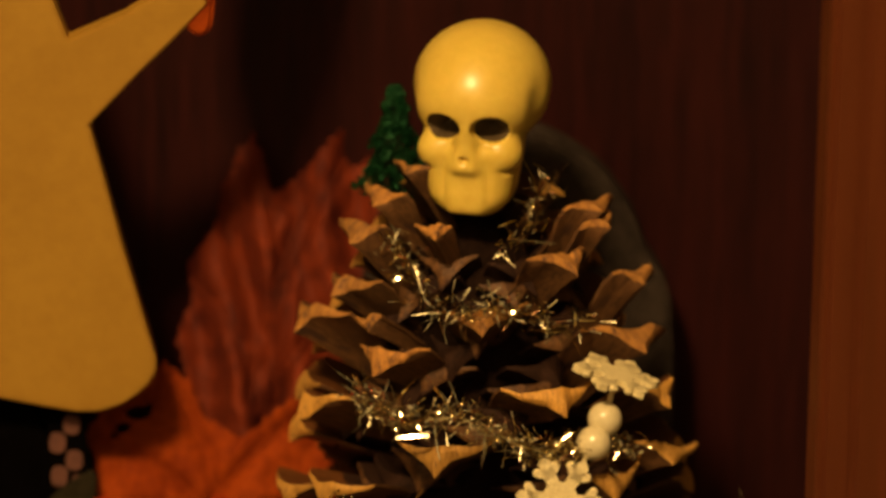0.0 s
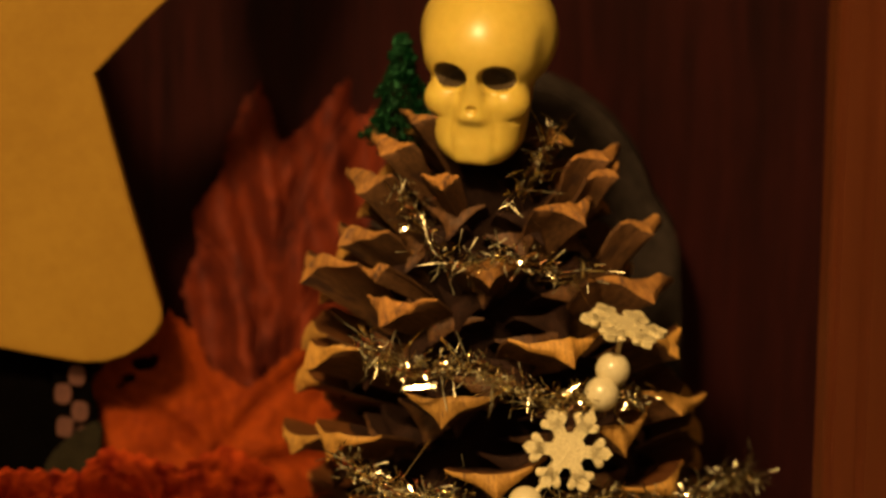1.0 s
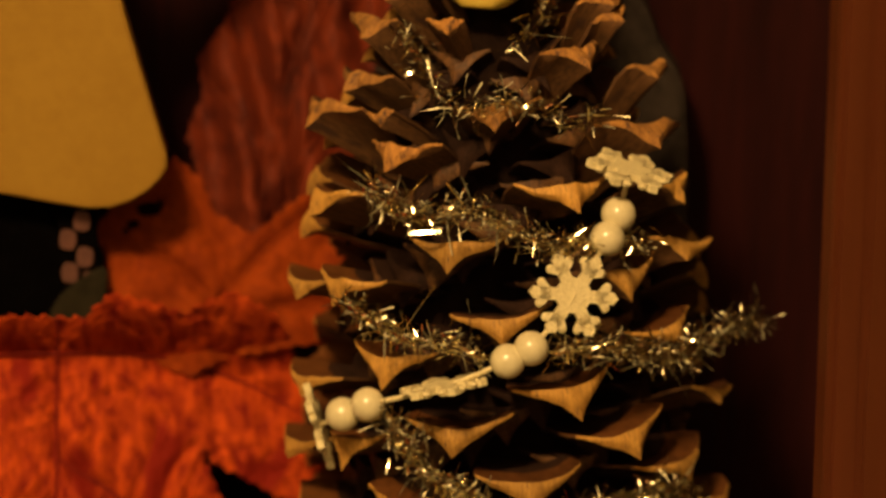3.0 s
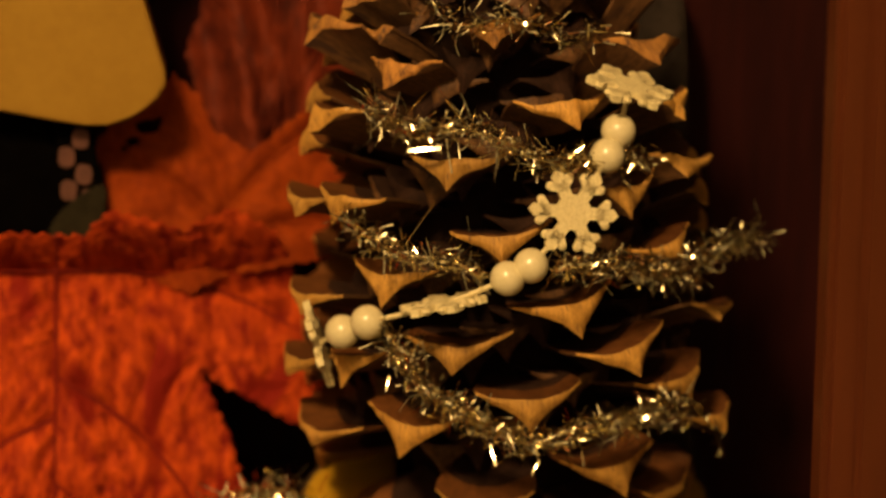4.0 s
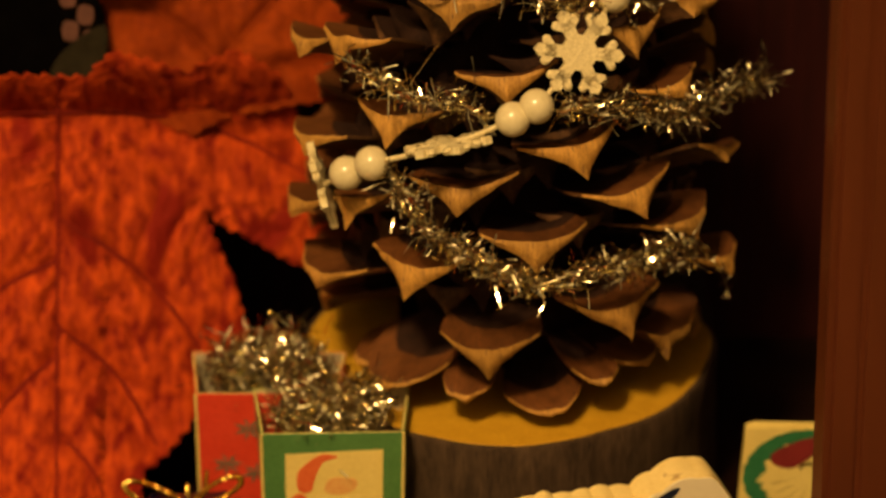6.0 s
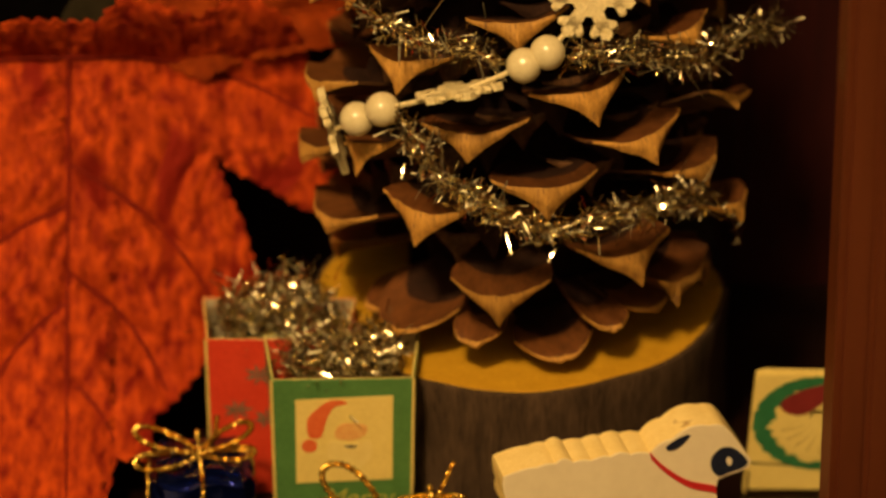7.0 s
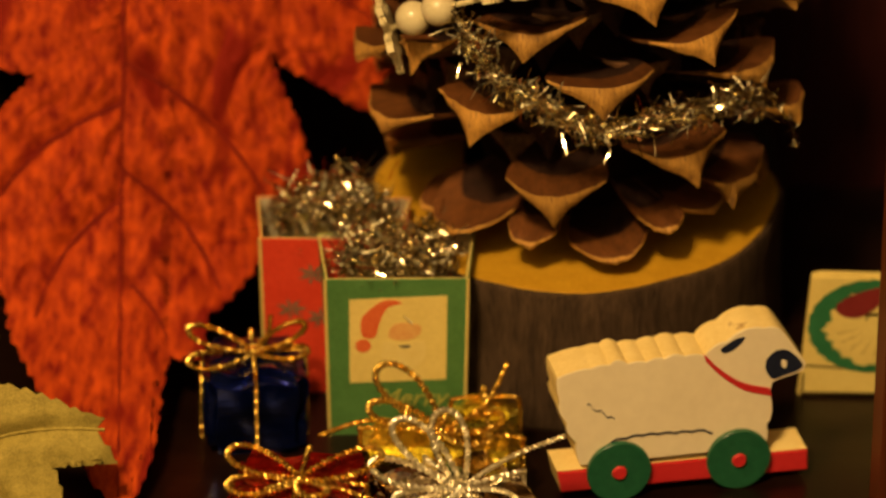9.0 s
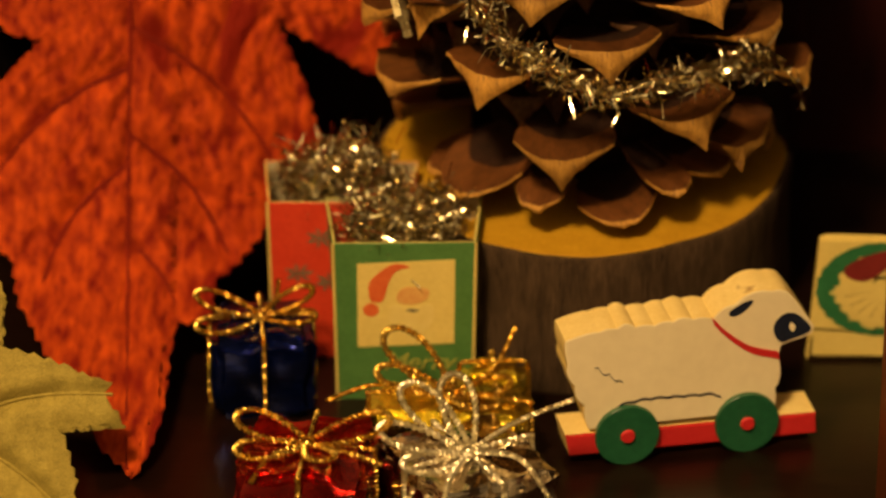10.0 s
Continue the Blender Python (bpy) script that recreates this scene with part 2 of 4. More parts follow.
def slab(outline, y0, y1, bm=None, bevel=0.0, side=0):
    """An upright plate: an outline in x and z, from y0 (front) to y1 (back); side is the material slot of its edge."""
    bm = bm or bmesh.new()
    a = [bm.verts.new((x, y0, z)) for x, z in outline]
    b = [bm.verts.new((x, y1, z)) for x, z in outline]
    front, back = bm.faces.new(a), bm.faces.new(b[::-1])
    n = len(a)
    for i in range(n):
        bm.faces.new((a[(i + 1) % n], a[i], b[i], b[(i + 1) % n])).material_index = side
    bmesh.ops.recalc_face_normals(bm, faces=bm.faces[:])
    if bevel:
        bmesh.ops.bevel(bm, geom=list(front.edges) + list(back.edges), offset=bevel, segments=2, affect="EDGES")
    return bm


def disc(cx, cz, rx, rz, steps=28, tilt=0.0):
    t = radians(tilt)
    return [(cx + rx * math.cos(a) * math.cos(t) - rz * math.sin(a) * math.sin(t), cz + rx * math.cos(a) * math.sin(t) + rz * math.sin(a) * math.cos(t))
            for a in [2 * math.pi * i / steps for i in range(steps)]]


def rounded(points, steps=6):
    """A closed smooth outline through points."""
    pts = [Vector((x, z, 0)) for x, z in points]
    n, out = len(pts), []
    for i in range(n):
        a, b, c, d = pts[i - 1], pts[i], pts[(i + 1) % n], pts[(i + 2) % n]
        for k in range(steps):
            t = k / steps
            p = 0.5 * ((2 * b) + (c - a) * t + (2 * a - 5 * b + 4 * c - d) * t * t + (3 * b - a - 3 * c + d) * t ** 3)
            out.append((p.x, p.y))
    return out


def strands(paths, rng, per_mm, length, spread, width=0.45):
    """Tinsel: narrow folded foil strips that stand out from a core line."""
    verts, faces = [], []
    for path in paths:
        for a, b in zip(path, path[1:]):
            for _ in range(max(1, round((b - a).length * per_mm))):
                p = a.lerp(b, rng.random()) + Vector((rng.gauss(0, 1), rng.gauss(0, 1), rng.gauss(0, 1))) * spread
                d = Vector((rng.gauss(0, 1), rng.gauss(0, 1), rng.gauss(0, 1))) + (b - a).normalized() * rng.uniform(-1.2, 1.2)
                d.normalize()
                side = d.orthogonal().normalized()
                side.rotate(Matrix.Rotation(rng.random() * 6.28, 3, d))
                bend = Vector((rng.gauss(0, 1), rng.gauss(0, 1), rng.gauss(0, 1))) * 0.25
                size = length * (rng.uniform(1.4, 2.4) if rng.random() < 0.03 else rng.uniform(0.4, 1.25))
                w = width * rng.uniform(0.6, 1.3)
                k = len(verts)
                for s in (0, 0.5, 1):
                    q = p + d * size * s + bend * size * s * s
                    turn = side.copy()
                    turn.rotate(Matrix.Rotation(s * rng.uniform(-1.5, 1.5), 3, d))
                    verts += [q - turn * w / 2, q + turn * w / 2]
                faces += [(k, k + 1, k + 3, k + 2), (k + 2, k + 3, k + 5, k + 4)]
    bm = bmesh.new()
    made = [bm.verts.new(v) for v in verts]
    for f in faces:
        bm.faces.new([made[i] for i in f])
    return bm


# ---- the cabinet and the room round it ----
whole("floor", box(-260, -190, -18, 260, 62, 0, 1.0), M_SHELF, "dark glossy wooden cabinet shelf", "floor", kind="structure")
whole("wall_back", box(-260, 62, -18, 260, 80, 519.5), M_WALL, "dark mahogany cabinet back panel", "wall", kind="structure")
whole("wall_left", box(-278, -190, -18, -260, 80, 519.5), M_WALL, "dark mahogany cabinet side", "wall", kind="structure")
whole("wall_right", box(260, -190, -18, 278, 80, 519.5), M_WALL, "dark mahogany cabinet side", "wall", kind="structure")
whole("ceiling_cabinet", box(-278, -190, 520, 278, 80, 538), M_WALL, "dark mahogany cabinet top", "ceiling", kind="structure")
stile = box(56.2, -112, 0, 100, -90, 519.5, 1.5)
box(62, -114.5, 0, 78, -112, 519.5, 1.0, bm=stile)
whole("trim_stile", stile, M_STILE, "red-brown varnished wooden cabinet stile", "trim", kind="structure")
whole("room_floor", box(-750, -1250, -270, 750, 80, -250), M_ROOM, "plain dim room floor", "floor", kind="structure")
whole("room_ceiling", box(-750, -1250, 1350, 750, 100, 1370), M_ROOM, "plain dim room ceiling", "ceiling", kind="structure")
whole("room_wall_front", box(-750, 80.5, -250, 750, 100, 1350), M_ROOM, "plain dim room wall behind the cabinet", "wall", kind="structure")
whole("room_wall_rear", box(-750, -1250, -250, 750, -1230, 1350), M_ROOM, "plain dim room wall", "wall", kind="structure")
whole("room_wall_left", box(-770, -1230, -250, -750, 80, 1350), M_ROOM, "plain dim room wall", "wall", kind="structure")
whole("room_wall_right", box(750, -1230, -250, 770, 80, 1350), M_ROOM, "plain dim room wall", "wall", kind="structure")
whole("cabinet_base", box(-278, -190, -250, 278, 80, -18.5), M_WALL, "dark mahogany lower cabinet", "cabinet", kind="structure")


# ---- the log slice under the cone ----
def log_slice():
    t = thing("log_stump", "short upright log with grey bark and a sawn yellow top", "log", (0, -6, 0))

    def wob(a, z):
        return 0.9 * math.sin(3 * a + 0.6) + 0.5 * math.sin(7 * a) + 0.45 * noise.noise((a * 5, z * 0.08, 2.0))
    bark = lathe([(42.4, 0), (43.2, 1.2), (43.0, 8), (42.6, 16), (42.4, 24), (42.8, 29.4), (42.4, 30.7), (41.4, 30.85)], 160, wobble=wob)
    part("bark", bark, M_BARK, t, "grey-brown weathered bark")
    part("cut_face", lathe([(41.0, 29.0), (41.7, 30.4), (41.3, 31.0)], 160, wobble=wob), M_CUT, t, "smooth sawn yellow wood")
    return t


log_slice()


# ---- the pine cone ----
CONE = thing("pine_cone", "large open brown pine cone with pale scale tips", "pine cone", (2, -4, 31), (0, -2.75, 0))


def scale_mesh(name, w, d, seed, skew=0.0, length=40.0, round_end=0.17, curl=0.10, keel=0.5, spike=0.8, power=2, rough=1.0, mats=None):
    """One woody scale: it points along x, with a keel below and a pale end plate that runs to a spike at skew."""
    rng = random.Random(seed)
    bm = bmesh.new()
    n = 14
    half = n // 2
    spots = [-1 + (1 + skew) * i / half for i in range(half)] + [skew + (1 - skew) * i / half for i in range(half + 1)]
    wave = rng.uniform(0, 6)
    rows = []
    for s, k in ((0.12, 0.22), (0.35, 0.42), (0.58, 0.68), (0.78, 0.90), (0.92, 1.0), (1.0, 1.0)):
        drop = 1.0 if s == 1.0 else 0.16 + (keel - 0.16) * s / 0.92
        top, low = [], []
        for e in spots:
            y = e * w / 2 * k
            lip = curl * w * k * e * e + (rng.uniform(-0.14, 0.14) + 0.22 * math.sin(e * 5 + wave)) * rough
            x = length * s - (round_end * w * abs(e) ** power * (1 if s > 0.9 else s) if s > 0.5 else 0) + (rng.uniform(-0.25, 0.25) + 0.3 * math.sin(e * 7 + wave)) * rough
            g = min(1.0, abs((e - skew) / (1 - skew if e > skew else 1 + skew)))
            sag = d * drop * (0.75 * (1 - g) ** 1.4 + 0.25 * math.exp(-(g / 0.17) ** 2))
            top.append(bm.verts.new((x, y, lip)))
            low.append((x, y, lip - 0.55 - sag, g))
        rows.append((top, low))
    under = []
    for top, low in rows:
        last = top is rows[-1][0]
        under.append([bm.verts.new((x - (0.25 * d * (1 - g) if last else 0) + (spike if last and g < 0.01 else 0), y, z - (0.35 * spike if last and g < 0.01 else 0))) for x, y, z, g in low])
    for a, b in zip(range(len(rows) - 1), range(1, len(rows))):
        for i in range(n):
            # inner top rows: the scale's own dark inside and painted shade in one
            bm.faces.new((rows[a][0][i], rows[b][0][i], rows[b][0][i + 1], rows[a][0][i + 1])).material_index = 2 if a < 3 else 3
            bm.faces.new((under[a][i + 1], under[b][i + 1], under[b][i], under[a][i]))
        bm.faces.new((rows[a][0][0], under[a][0], under[b][0], rows[b][0][0]))
        bm.faces.new((rows[b][0][n], under[b][n], under[a][n], rows[a][0][n]))
    # the end plate swells a little between its lip and its lower edge
    lines = [rows[-1][0]]
    for s, out in ((0.33, 0.75), (0.66, 0.8)):
        lines.append([bm.verts.new(a.co.lerp(b.co, s) + Vector((out * (1 - abs(e)) + rng.uniform(-0.12, 0.2) * rough, 0, rng.uniform(-0.12, 0.12) * rough)))
                      for a, b, e in zip(rows[-1][0], under[-1], spots)])
    lines.append(under[-1])
    for a, b in zip(lines, lines[1:]):
        for i in range(n):
            bm.faces.new((a[i], b[i], b[i + 1], a[i + 1])).material_index = 1
    bmesh.ops.recalc_face_normals(bm, faces=bm.faces[:])
    me = bpy.data.meshes.new(name)
    holder = bpy.data.objects.new(name, me)
    finish(holder, bm, mats or [M_SCALE, M_TAN, M_SCALE_SHADE, M_SCALE_TOP])
    bpy.data.objects.remove(holder)
    return me


BACK_KINDS = [scale_mesh("scale", 18.0, d, seed, keel=0.7) for seed, d in enumerate((5.6, 6.4, 5.2, 6.0))]
DEEP_KINDS = [scale_mesh("scale", 17.0, 6.0, 30, mats=[M_SCALE_SHADE, M_SCALE, M_SCALE_SHADE, M_SCALE_SHADE]), scale_mesh("scale", 17.0, 7.5, 31, mats=[M_SCALE_SHADE, M_SCALE_SHADE, M_SCALE_SHADE, M_SCALE_SHADE])]


def rise(z):
    """How far the scales point up at a height of the cone."""
    return float(np.interp(z, (30, 40, 50, 65, 90, 110, 130, 145, 160, 172), (-12, -9, 1, 11, 17, 21, 29, 39, 50, 60)))


def put_scale(mesh, az, z, r, roll, lift, wide=1.0):
    ob = new("scale", mesh)
    ob.parent = CONE
    size = min(1.0, max(0.35, (r + 6) / 40.0))
    root = r - 40.0 * size * math.cos(radians(lift))
    a = radians(az - 90)
    ob.matrix_basis = (pose(root * math.cos(a) * MM, root * math.sin(a) * MM, (z - 31 - 40 * size * math.sin(radians(lift))) * MM)
                       @ Euler((0, 0, a)).to_matrix().to_4x4() @ pose(0, 0, 0, roll, -lift, 0) @ Matrix.Diagonal((size, wide, 1, 1)))


# azimuth from the front, height, reach, width, depth of the end plate, skew of its spike, roll, rise
CROWN = [(-77, 167, 19.7, 19, 3.9, 0.5, 16, 59), (-65, 172, 14.1, 13, 2.2, 0.44, 12, 59), (-80, 160, 24.7, 20, 4.9, 0.5, 23, 56), (-25, 163, 19.7, 8, 3.6, 0.4, 10, 54),
         (85, 162, 25.6, 21, 3.2, -0.5, -25, 61), (82, 159, 26.0, 17, 3.0, -0.5, -12, 60), (51, 155, 22.8, 16, 4.7, 0.0, -12, 50), (90, 146, 34.0, 20, 3.0, -0.5, -30, 52),
         (-75, 149, 27.2, 22, 4.5, 0.11, 19, 47), (4, 148, 26.7, 17, 4.6, -0.17, 2, 42)]
SHOULDER = [(-80, 143, 34.2, 24, 5.3, 0.02, 20, 45), (-53, 144, 28.0, 7, 3.3, 0.5, 23, 37), (-36, 140, 30.8, 16, 5.5, -0.23, 5, 37), (70, 138, 35.3, 28, 5.0, -0.25, -25, 46),
            (24, 133, 35.5, 20, 5.4, 0.16, -5, 31), (71, 126, 38.6, 20, 4.2, -0.12, -15, 32), (-63, 128, 37.3, 19, 5.0, -0.35, 14, 32), (-11, 124, 38.4, 20, 5.3, -0.24, 4, 26),
            (41, 115, 41.8, 15, 5.9, -0.4, 0, 22), (67, 114, 43.9, 24, 3.6, -0.5, -22, 27)]
WAIST = [(-66, 110, 44.0, 19, 3.2, 0.23, 9, 23), (-46, 114, 42.2, 19, 4.8, -0.26, 6, 23), (1, 110, 43.1, 20, 4.7, -0.04, 3, 20), (49, 101, 44.3, 20, 3.8, 0.26, -3, 20),
         (-30, 101, 44.2, 19, 5.9, -0.16, 4, 19), (-60, 91, 46.0, 20, 3.6, 0.07, 9, 18), (17, 95, 45.1, 21, 6.5, 0.14, 5, 17), (33, 83, 45.9, 21, 5.8, 0.09, 4, 15),
         (71, 81, 47.0, 18, 2.4, -0.4, -20, 20), (-12, 88, 45.9, 22, 5.1, -0.08, 3, 15), (-64, 76, 47.1, 23, 3.4, -0.13, 13, 16)]
HIPS = [(-41, 82, 45.9, 15, 6.0, -0.6, 13, 19), (6, 76, 46.0, 21, 6.1, 0.0, 0, 12), (50, 72, 46.0, 21, 4.3, 0.22, -2, 14), (68, 58, 46.9, 20, 3.6, -0.04, -11, 12),
        (-58, 62, 46.4, 24, 2.8, 0.0, 5, 11), (-25, 70, 46.0, 21, 7.0, -0.2, -1, 11), (28, 58, 44.8, 21, 7.3, 0.23, -1, 6), (53, 46, 42.1, 17, 5.5, -0.5, 4, -1),
        (-7, 52, 44.0, 20, 6.8, -0.07, 1, -2)]
FOOT = [(-16, 40, 40.6, 10, 1.4, 0.2, -2, -10), (-39, 40, 41.4, 20, 1.2, 0.0, 5, -15), (9, 36, 39.9, 16, 1.2, 0.0, 4, -3), (25, 41, 40.5, 10, 1.2, 0.0, -6, -5),
        (-62, 38, 36.0, 14, 1.2, 0.0, 0, -10), (44, 40, 37.0, 13, 1.2, 0.0, 0, -8)]
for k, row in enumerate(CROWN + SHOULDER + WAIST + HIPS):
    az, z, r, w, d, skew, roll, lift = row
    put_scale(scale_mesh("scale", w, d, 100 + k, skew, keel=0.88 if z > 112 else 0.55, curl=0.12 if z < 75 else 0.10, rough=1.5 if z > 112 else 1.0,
                         mats=[M_SCALE_TOP, M_TAN, M_SCALE_SHADE, M_SCALE_TOP] if z < 66 else [M_SCALE, M_TAN_OLD, M_SCALE_SHADE, M_SCALE] if z > 136 else None), az, z, r, roll, lift)
for k, row in enumerate(FOOT):
    az, z, r, w, d, skew, roll, lift = row
    put_scale(scale_mesh("scale", w, d, 200 + k, skew, round_end=0.42, curl=0.07, spike=0.2, power=3.0, mats=[M_SCALE_TOP, M_TAN, M_SCALE_SHADE, M_SCALE_TOP]), az, z, r, roll, lift)
# the far side follows the same spiral
GIRTH = ((31, 50, 70, 100, 125, 145, 165, 175), (39, 44, 46, 44, 38, 28, 15, 7))
for i in range(64):
    z = 38 + 128 * i / 63
    az = (i * 137.5) % 185 + 88
    put_scale(BACK_KINDS[i % 4], az, z, 0.93 * float(np.interp(z, *GIRTH)), (i * 37 % 11 - 5) * 1.6, rise(z), 1.0 if z < 140 else 0.78)
# shorter scales deep between the outer ones, with the shade there put into their colour
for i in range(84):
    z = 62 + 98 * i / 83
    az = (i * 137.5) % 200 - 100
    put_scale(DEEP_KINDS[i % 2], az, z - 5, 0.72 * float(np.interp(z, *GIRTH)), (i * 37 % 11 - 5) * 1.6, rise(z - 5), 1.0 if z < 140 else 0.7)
# the core's near-black colour stands in for shade behind the scales
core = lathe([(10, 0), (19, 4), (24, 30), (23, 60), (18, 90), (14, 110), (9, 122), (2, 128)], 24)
part("core", core, M_CORE, CONE, "woody cone core, coloured near-black as shade")


def on_cone(az, z, r):
    """A place on the cone's outside, in world millimetres."""
    a = radians(az)
    lean = (2 - 6 * (z - 31) / 125)
    return Vector((lean + r * math.sin(a), -4 - r * math.cos(a), z))


# ---- tinsel and beads on the cone ----
def tinsel():
    t = thing("tinsel_garland", "sparkling silver and gold tinsel wound round the pine cone", "tinsel")
    rng = random.Random(19)
    runs = [
        [(62, 170, 19), (39, 167, 19.5), (30, 162, 21), (14, 159, 23)],
        [(-43, 161, 21.5), (-42, 157, 24), (-29, 156, 25), (-21, 150, 28), (-10, 147.6, 29), (6, 149.6, 28.5), (20, 147.7, 29.5), (30, 145, 31.5), (43, 145.3, 31.5)],
        [(-39, 133, 38.5), (-29, 130, 39.5), (-19, 129.4, 40), (-7, 130.6, 39.5), (2, 128.7, 40), (10, 125.4, 41), (19, 123.8, 42), (29, 123.3, 42), (45, 121, 42.5)],
        [(-41, 110, 46), (-34, 108.6, 46.5), (-27, 107, 47), (-20, 105.7, 47), (-11, 105.9, 47), (-4, 103, 47)],
        [(12, 104, 47), (21, 104, 47), (30, 102.7, 47.5), (39, 100.4, 48), (51, 97.5, 48.5), (61, 99, 49.5), (80, 95.6, 53)],
        [(-28, 90, 48.5), (-23, 84.7, 49), (-18, 78, 49), (-10.6, 75.3, 49), (-3, 71.5, 49), (4.5, 68.4, 49), (12.4, 69.8, 49), (20.6, 70.7, 49), (31, 70, 49), (39, 71.8, 49), (48, 68, 49)],
        [(50, 68, 49), (58, 60, 49), (62, 53, 49)],
    ]
    for k, run in enumerate(runs):
        path = smooth_path([on_cone(*p) for p in run])
        part("wire", tube(path, 0.22, 5), M_TINSEL, t)
        dense = (6, 8, 15, 12, 18, 18, 2)[k]
        part("tinsel_fringe", strands([path], rng, dense, 3.6 if k < 6 else 2.0, 1.1 if k < 6 else 0.4, 0.26), M_TINSEL, t, "crinkled silver-gold foil strips", kind="stuff", smooth=False)
    # a few broad flat strips, tilted to throw the lamp's glint at the camera
    for place, size, slope, half in (((-18.5, 127.0, 42.5), 6.4, 4, 0.36), ((32, 71.5, 51.5), 2.4, 35, 0.34), ((-3.4, 67.0, 51.0), 4.6, -75, 0.16), ((-33, 153.4, 28), 2.2, 35, 0.3), ((13, 149.0, 31), 1.6, 0, 0.3), ((6, 64.0, 50.5), 3.2, 70, 0.12), ((-27, 79.6, 50.5), 3.2, 84, 0.14)):
        p = on_cone(*place)
        n = ((EYE * 1000 - p).normalized() + (Vector(lamp.location) * 1000 - p).normalized()).normalized()
        u = Vector((1, 0, math.tan(radians(slope))))
        u = (u - n * u.dot(n)).normalized()
        w = n.cross(u) * half
        bm = bmesh.new()
        for off in (0.0, -0.08):
            v = [bm.verts.new(p + u * size / 2 * a + w * b + n * (off - 0.25 * a * a)) for a, b in ((-1, -1), (0, -1), (1, -1), (1, 1), (0, 1), (-1, 1))]
            bm.faces.new((v[0], v[1], v[4], v[5]))
            bm.faces.new((v[1], v[2], v[3], v[4]))
        part("foil_strip", bm, M_TINSEL, t, "broad flat foil strip")


tinsel()


def snowflake():
    bm = bmesh.new()
    for i in range(6):
        a = radians(60 * i - 5)
        d, s = Vector((math.cos(a), 0, math.sin(a))), Vector((-math.sin(a), 0, math.cos(a)))

        def bar(p, q, w):
            e = (q - p).normalized()
            n = Vector((-e.z, 0, e.x)) * w
            fr = [p - n, q - n, q + e * w * 0.8, q + n, p + n]
            slab([(v.x, v.z) for v in fr], -0.7, 0.7, bm=bm)
        bar(Vector(), d * 7.9, 1.2)
        for sign in (-1, 1):
            bar(d * 5.0, d * 6.4 + s * sign * 1.8, 0.85)
            bmesh.ops.create_uvsphere(bm, u_segments=10, v_segments=6, radius=0.95, matrix=Matrix.Translation(d * 6.5 + s * sign * 2.0) @ Matrix.Diagonal((1, 0.6, 1, 1)))
        for r in (2.0, 3.6, 5.2, 6.8, 8.2):
            for g in (-0.5, 0.5):
                bmesh.ops.create_icosphere(bm, subdivisions=1, radius=0.3, matrix=Matrix.Translation(d * r + s * g + Vector((0, -0.62, 0))))
    slab(disc(0, 0, 3.5, 3.5, 16), -0.72, 0.72, bm=bm)
    return bm


def beads():
    t = thing("bead_garland", "string of white pearls and glittery plastic snowflakes", "bead garland")
    pearls = [(36.0, 127.9, 41), (30.7, 124.2, 42.5), (7.3, 105.6, 47.5), (1.7, 103.2, 47.8), (-32.5, 91.0, 49), (-39.5, 87.5, 49.5)]
    flakes = [((41.8, 135.7, 40), (-86, 14, 12)), ((18.5, 115.3, 46), (-18, 4, 10)), ((-13.4, 97.5, 48.5), (-103, -12, -8)), ((-49, 82, 48.5), (17, 0, -87))]
    stops = [(41.8, 135.7, 40), pearls[0], pearls[1], (18.5, 115.3, 46.4), pearls[2], pearls[3], (-13.4, 97.5, 48.6), pearls[4], pearls[5], (-49, 82, 48.5)]
    part("string", tube(smooth_path([on_cone(*p) for p in stops], 6), 0.55, 6), M_SNOW, t)
    for p in pearls:
        bm = bmesh.new()
        bmesh.ops.create_uvsphere(bm, u_segments=28, v_segments=18, radius=3.45)
        part("pearl", bm, M_PEARL, t, place=on_cone(*p))
    for p, turn in flakes:
        part("snowflake", snowflake(), M_SNOW, t, "white glitter-coated plastic snowflake", place=on_cone(*p), turn=turn, smooth=False)


beads()


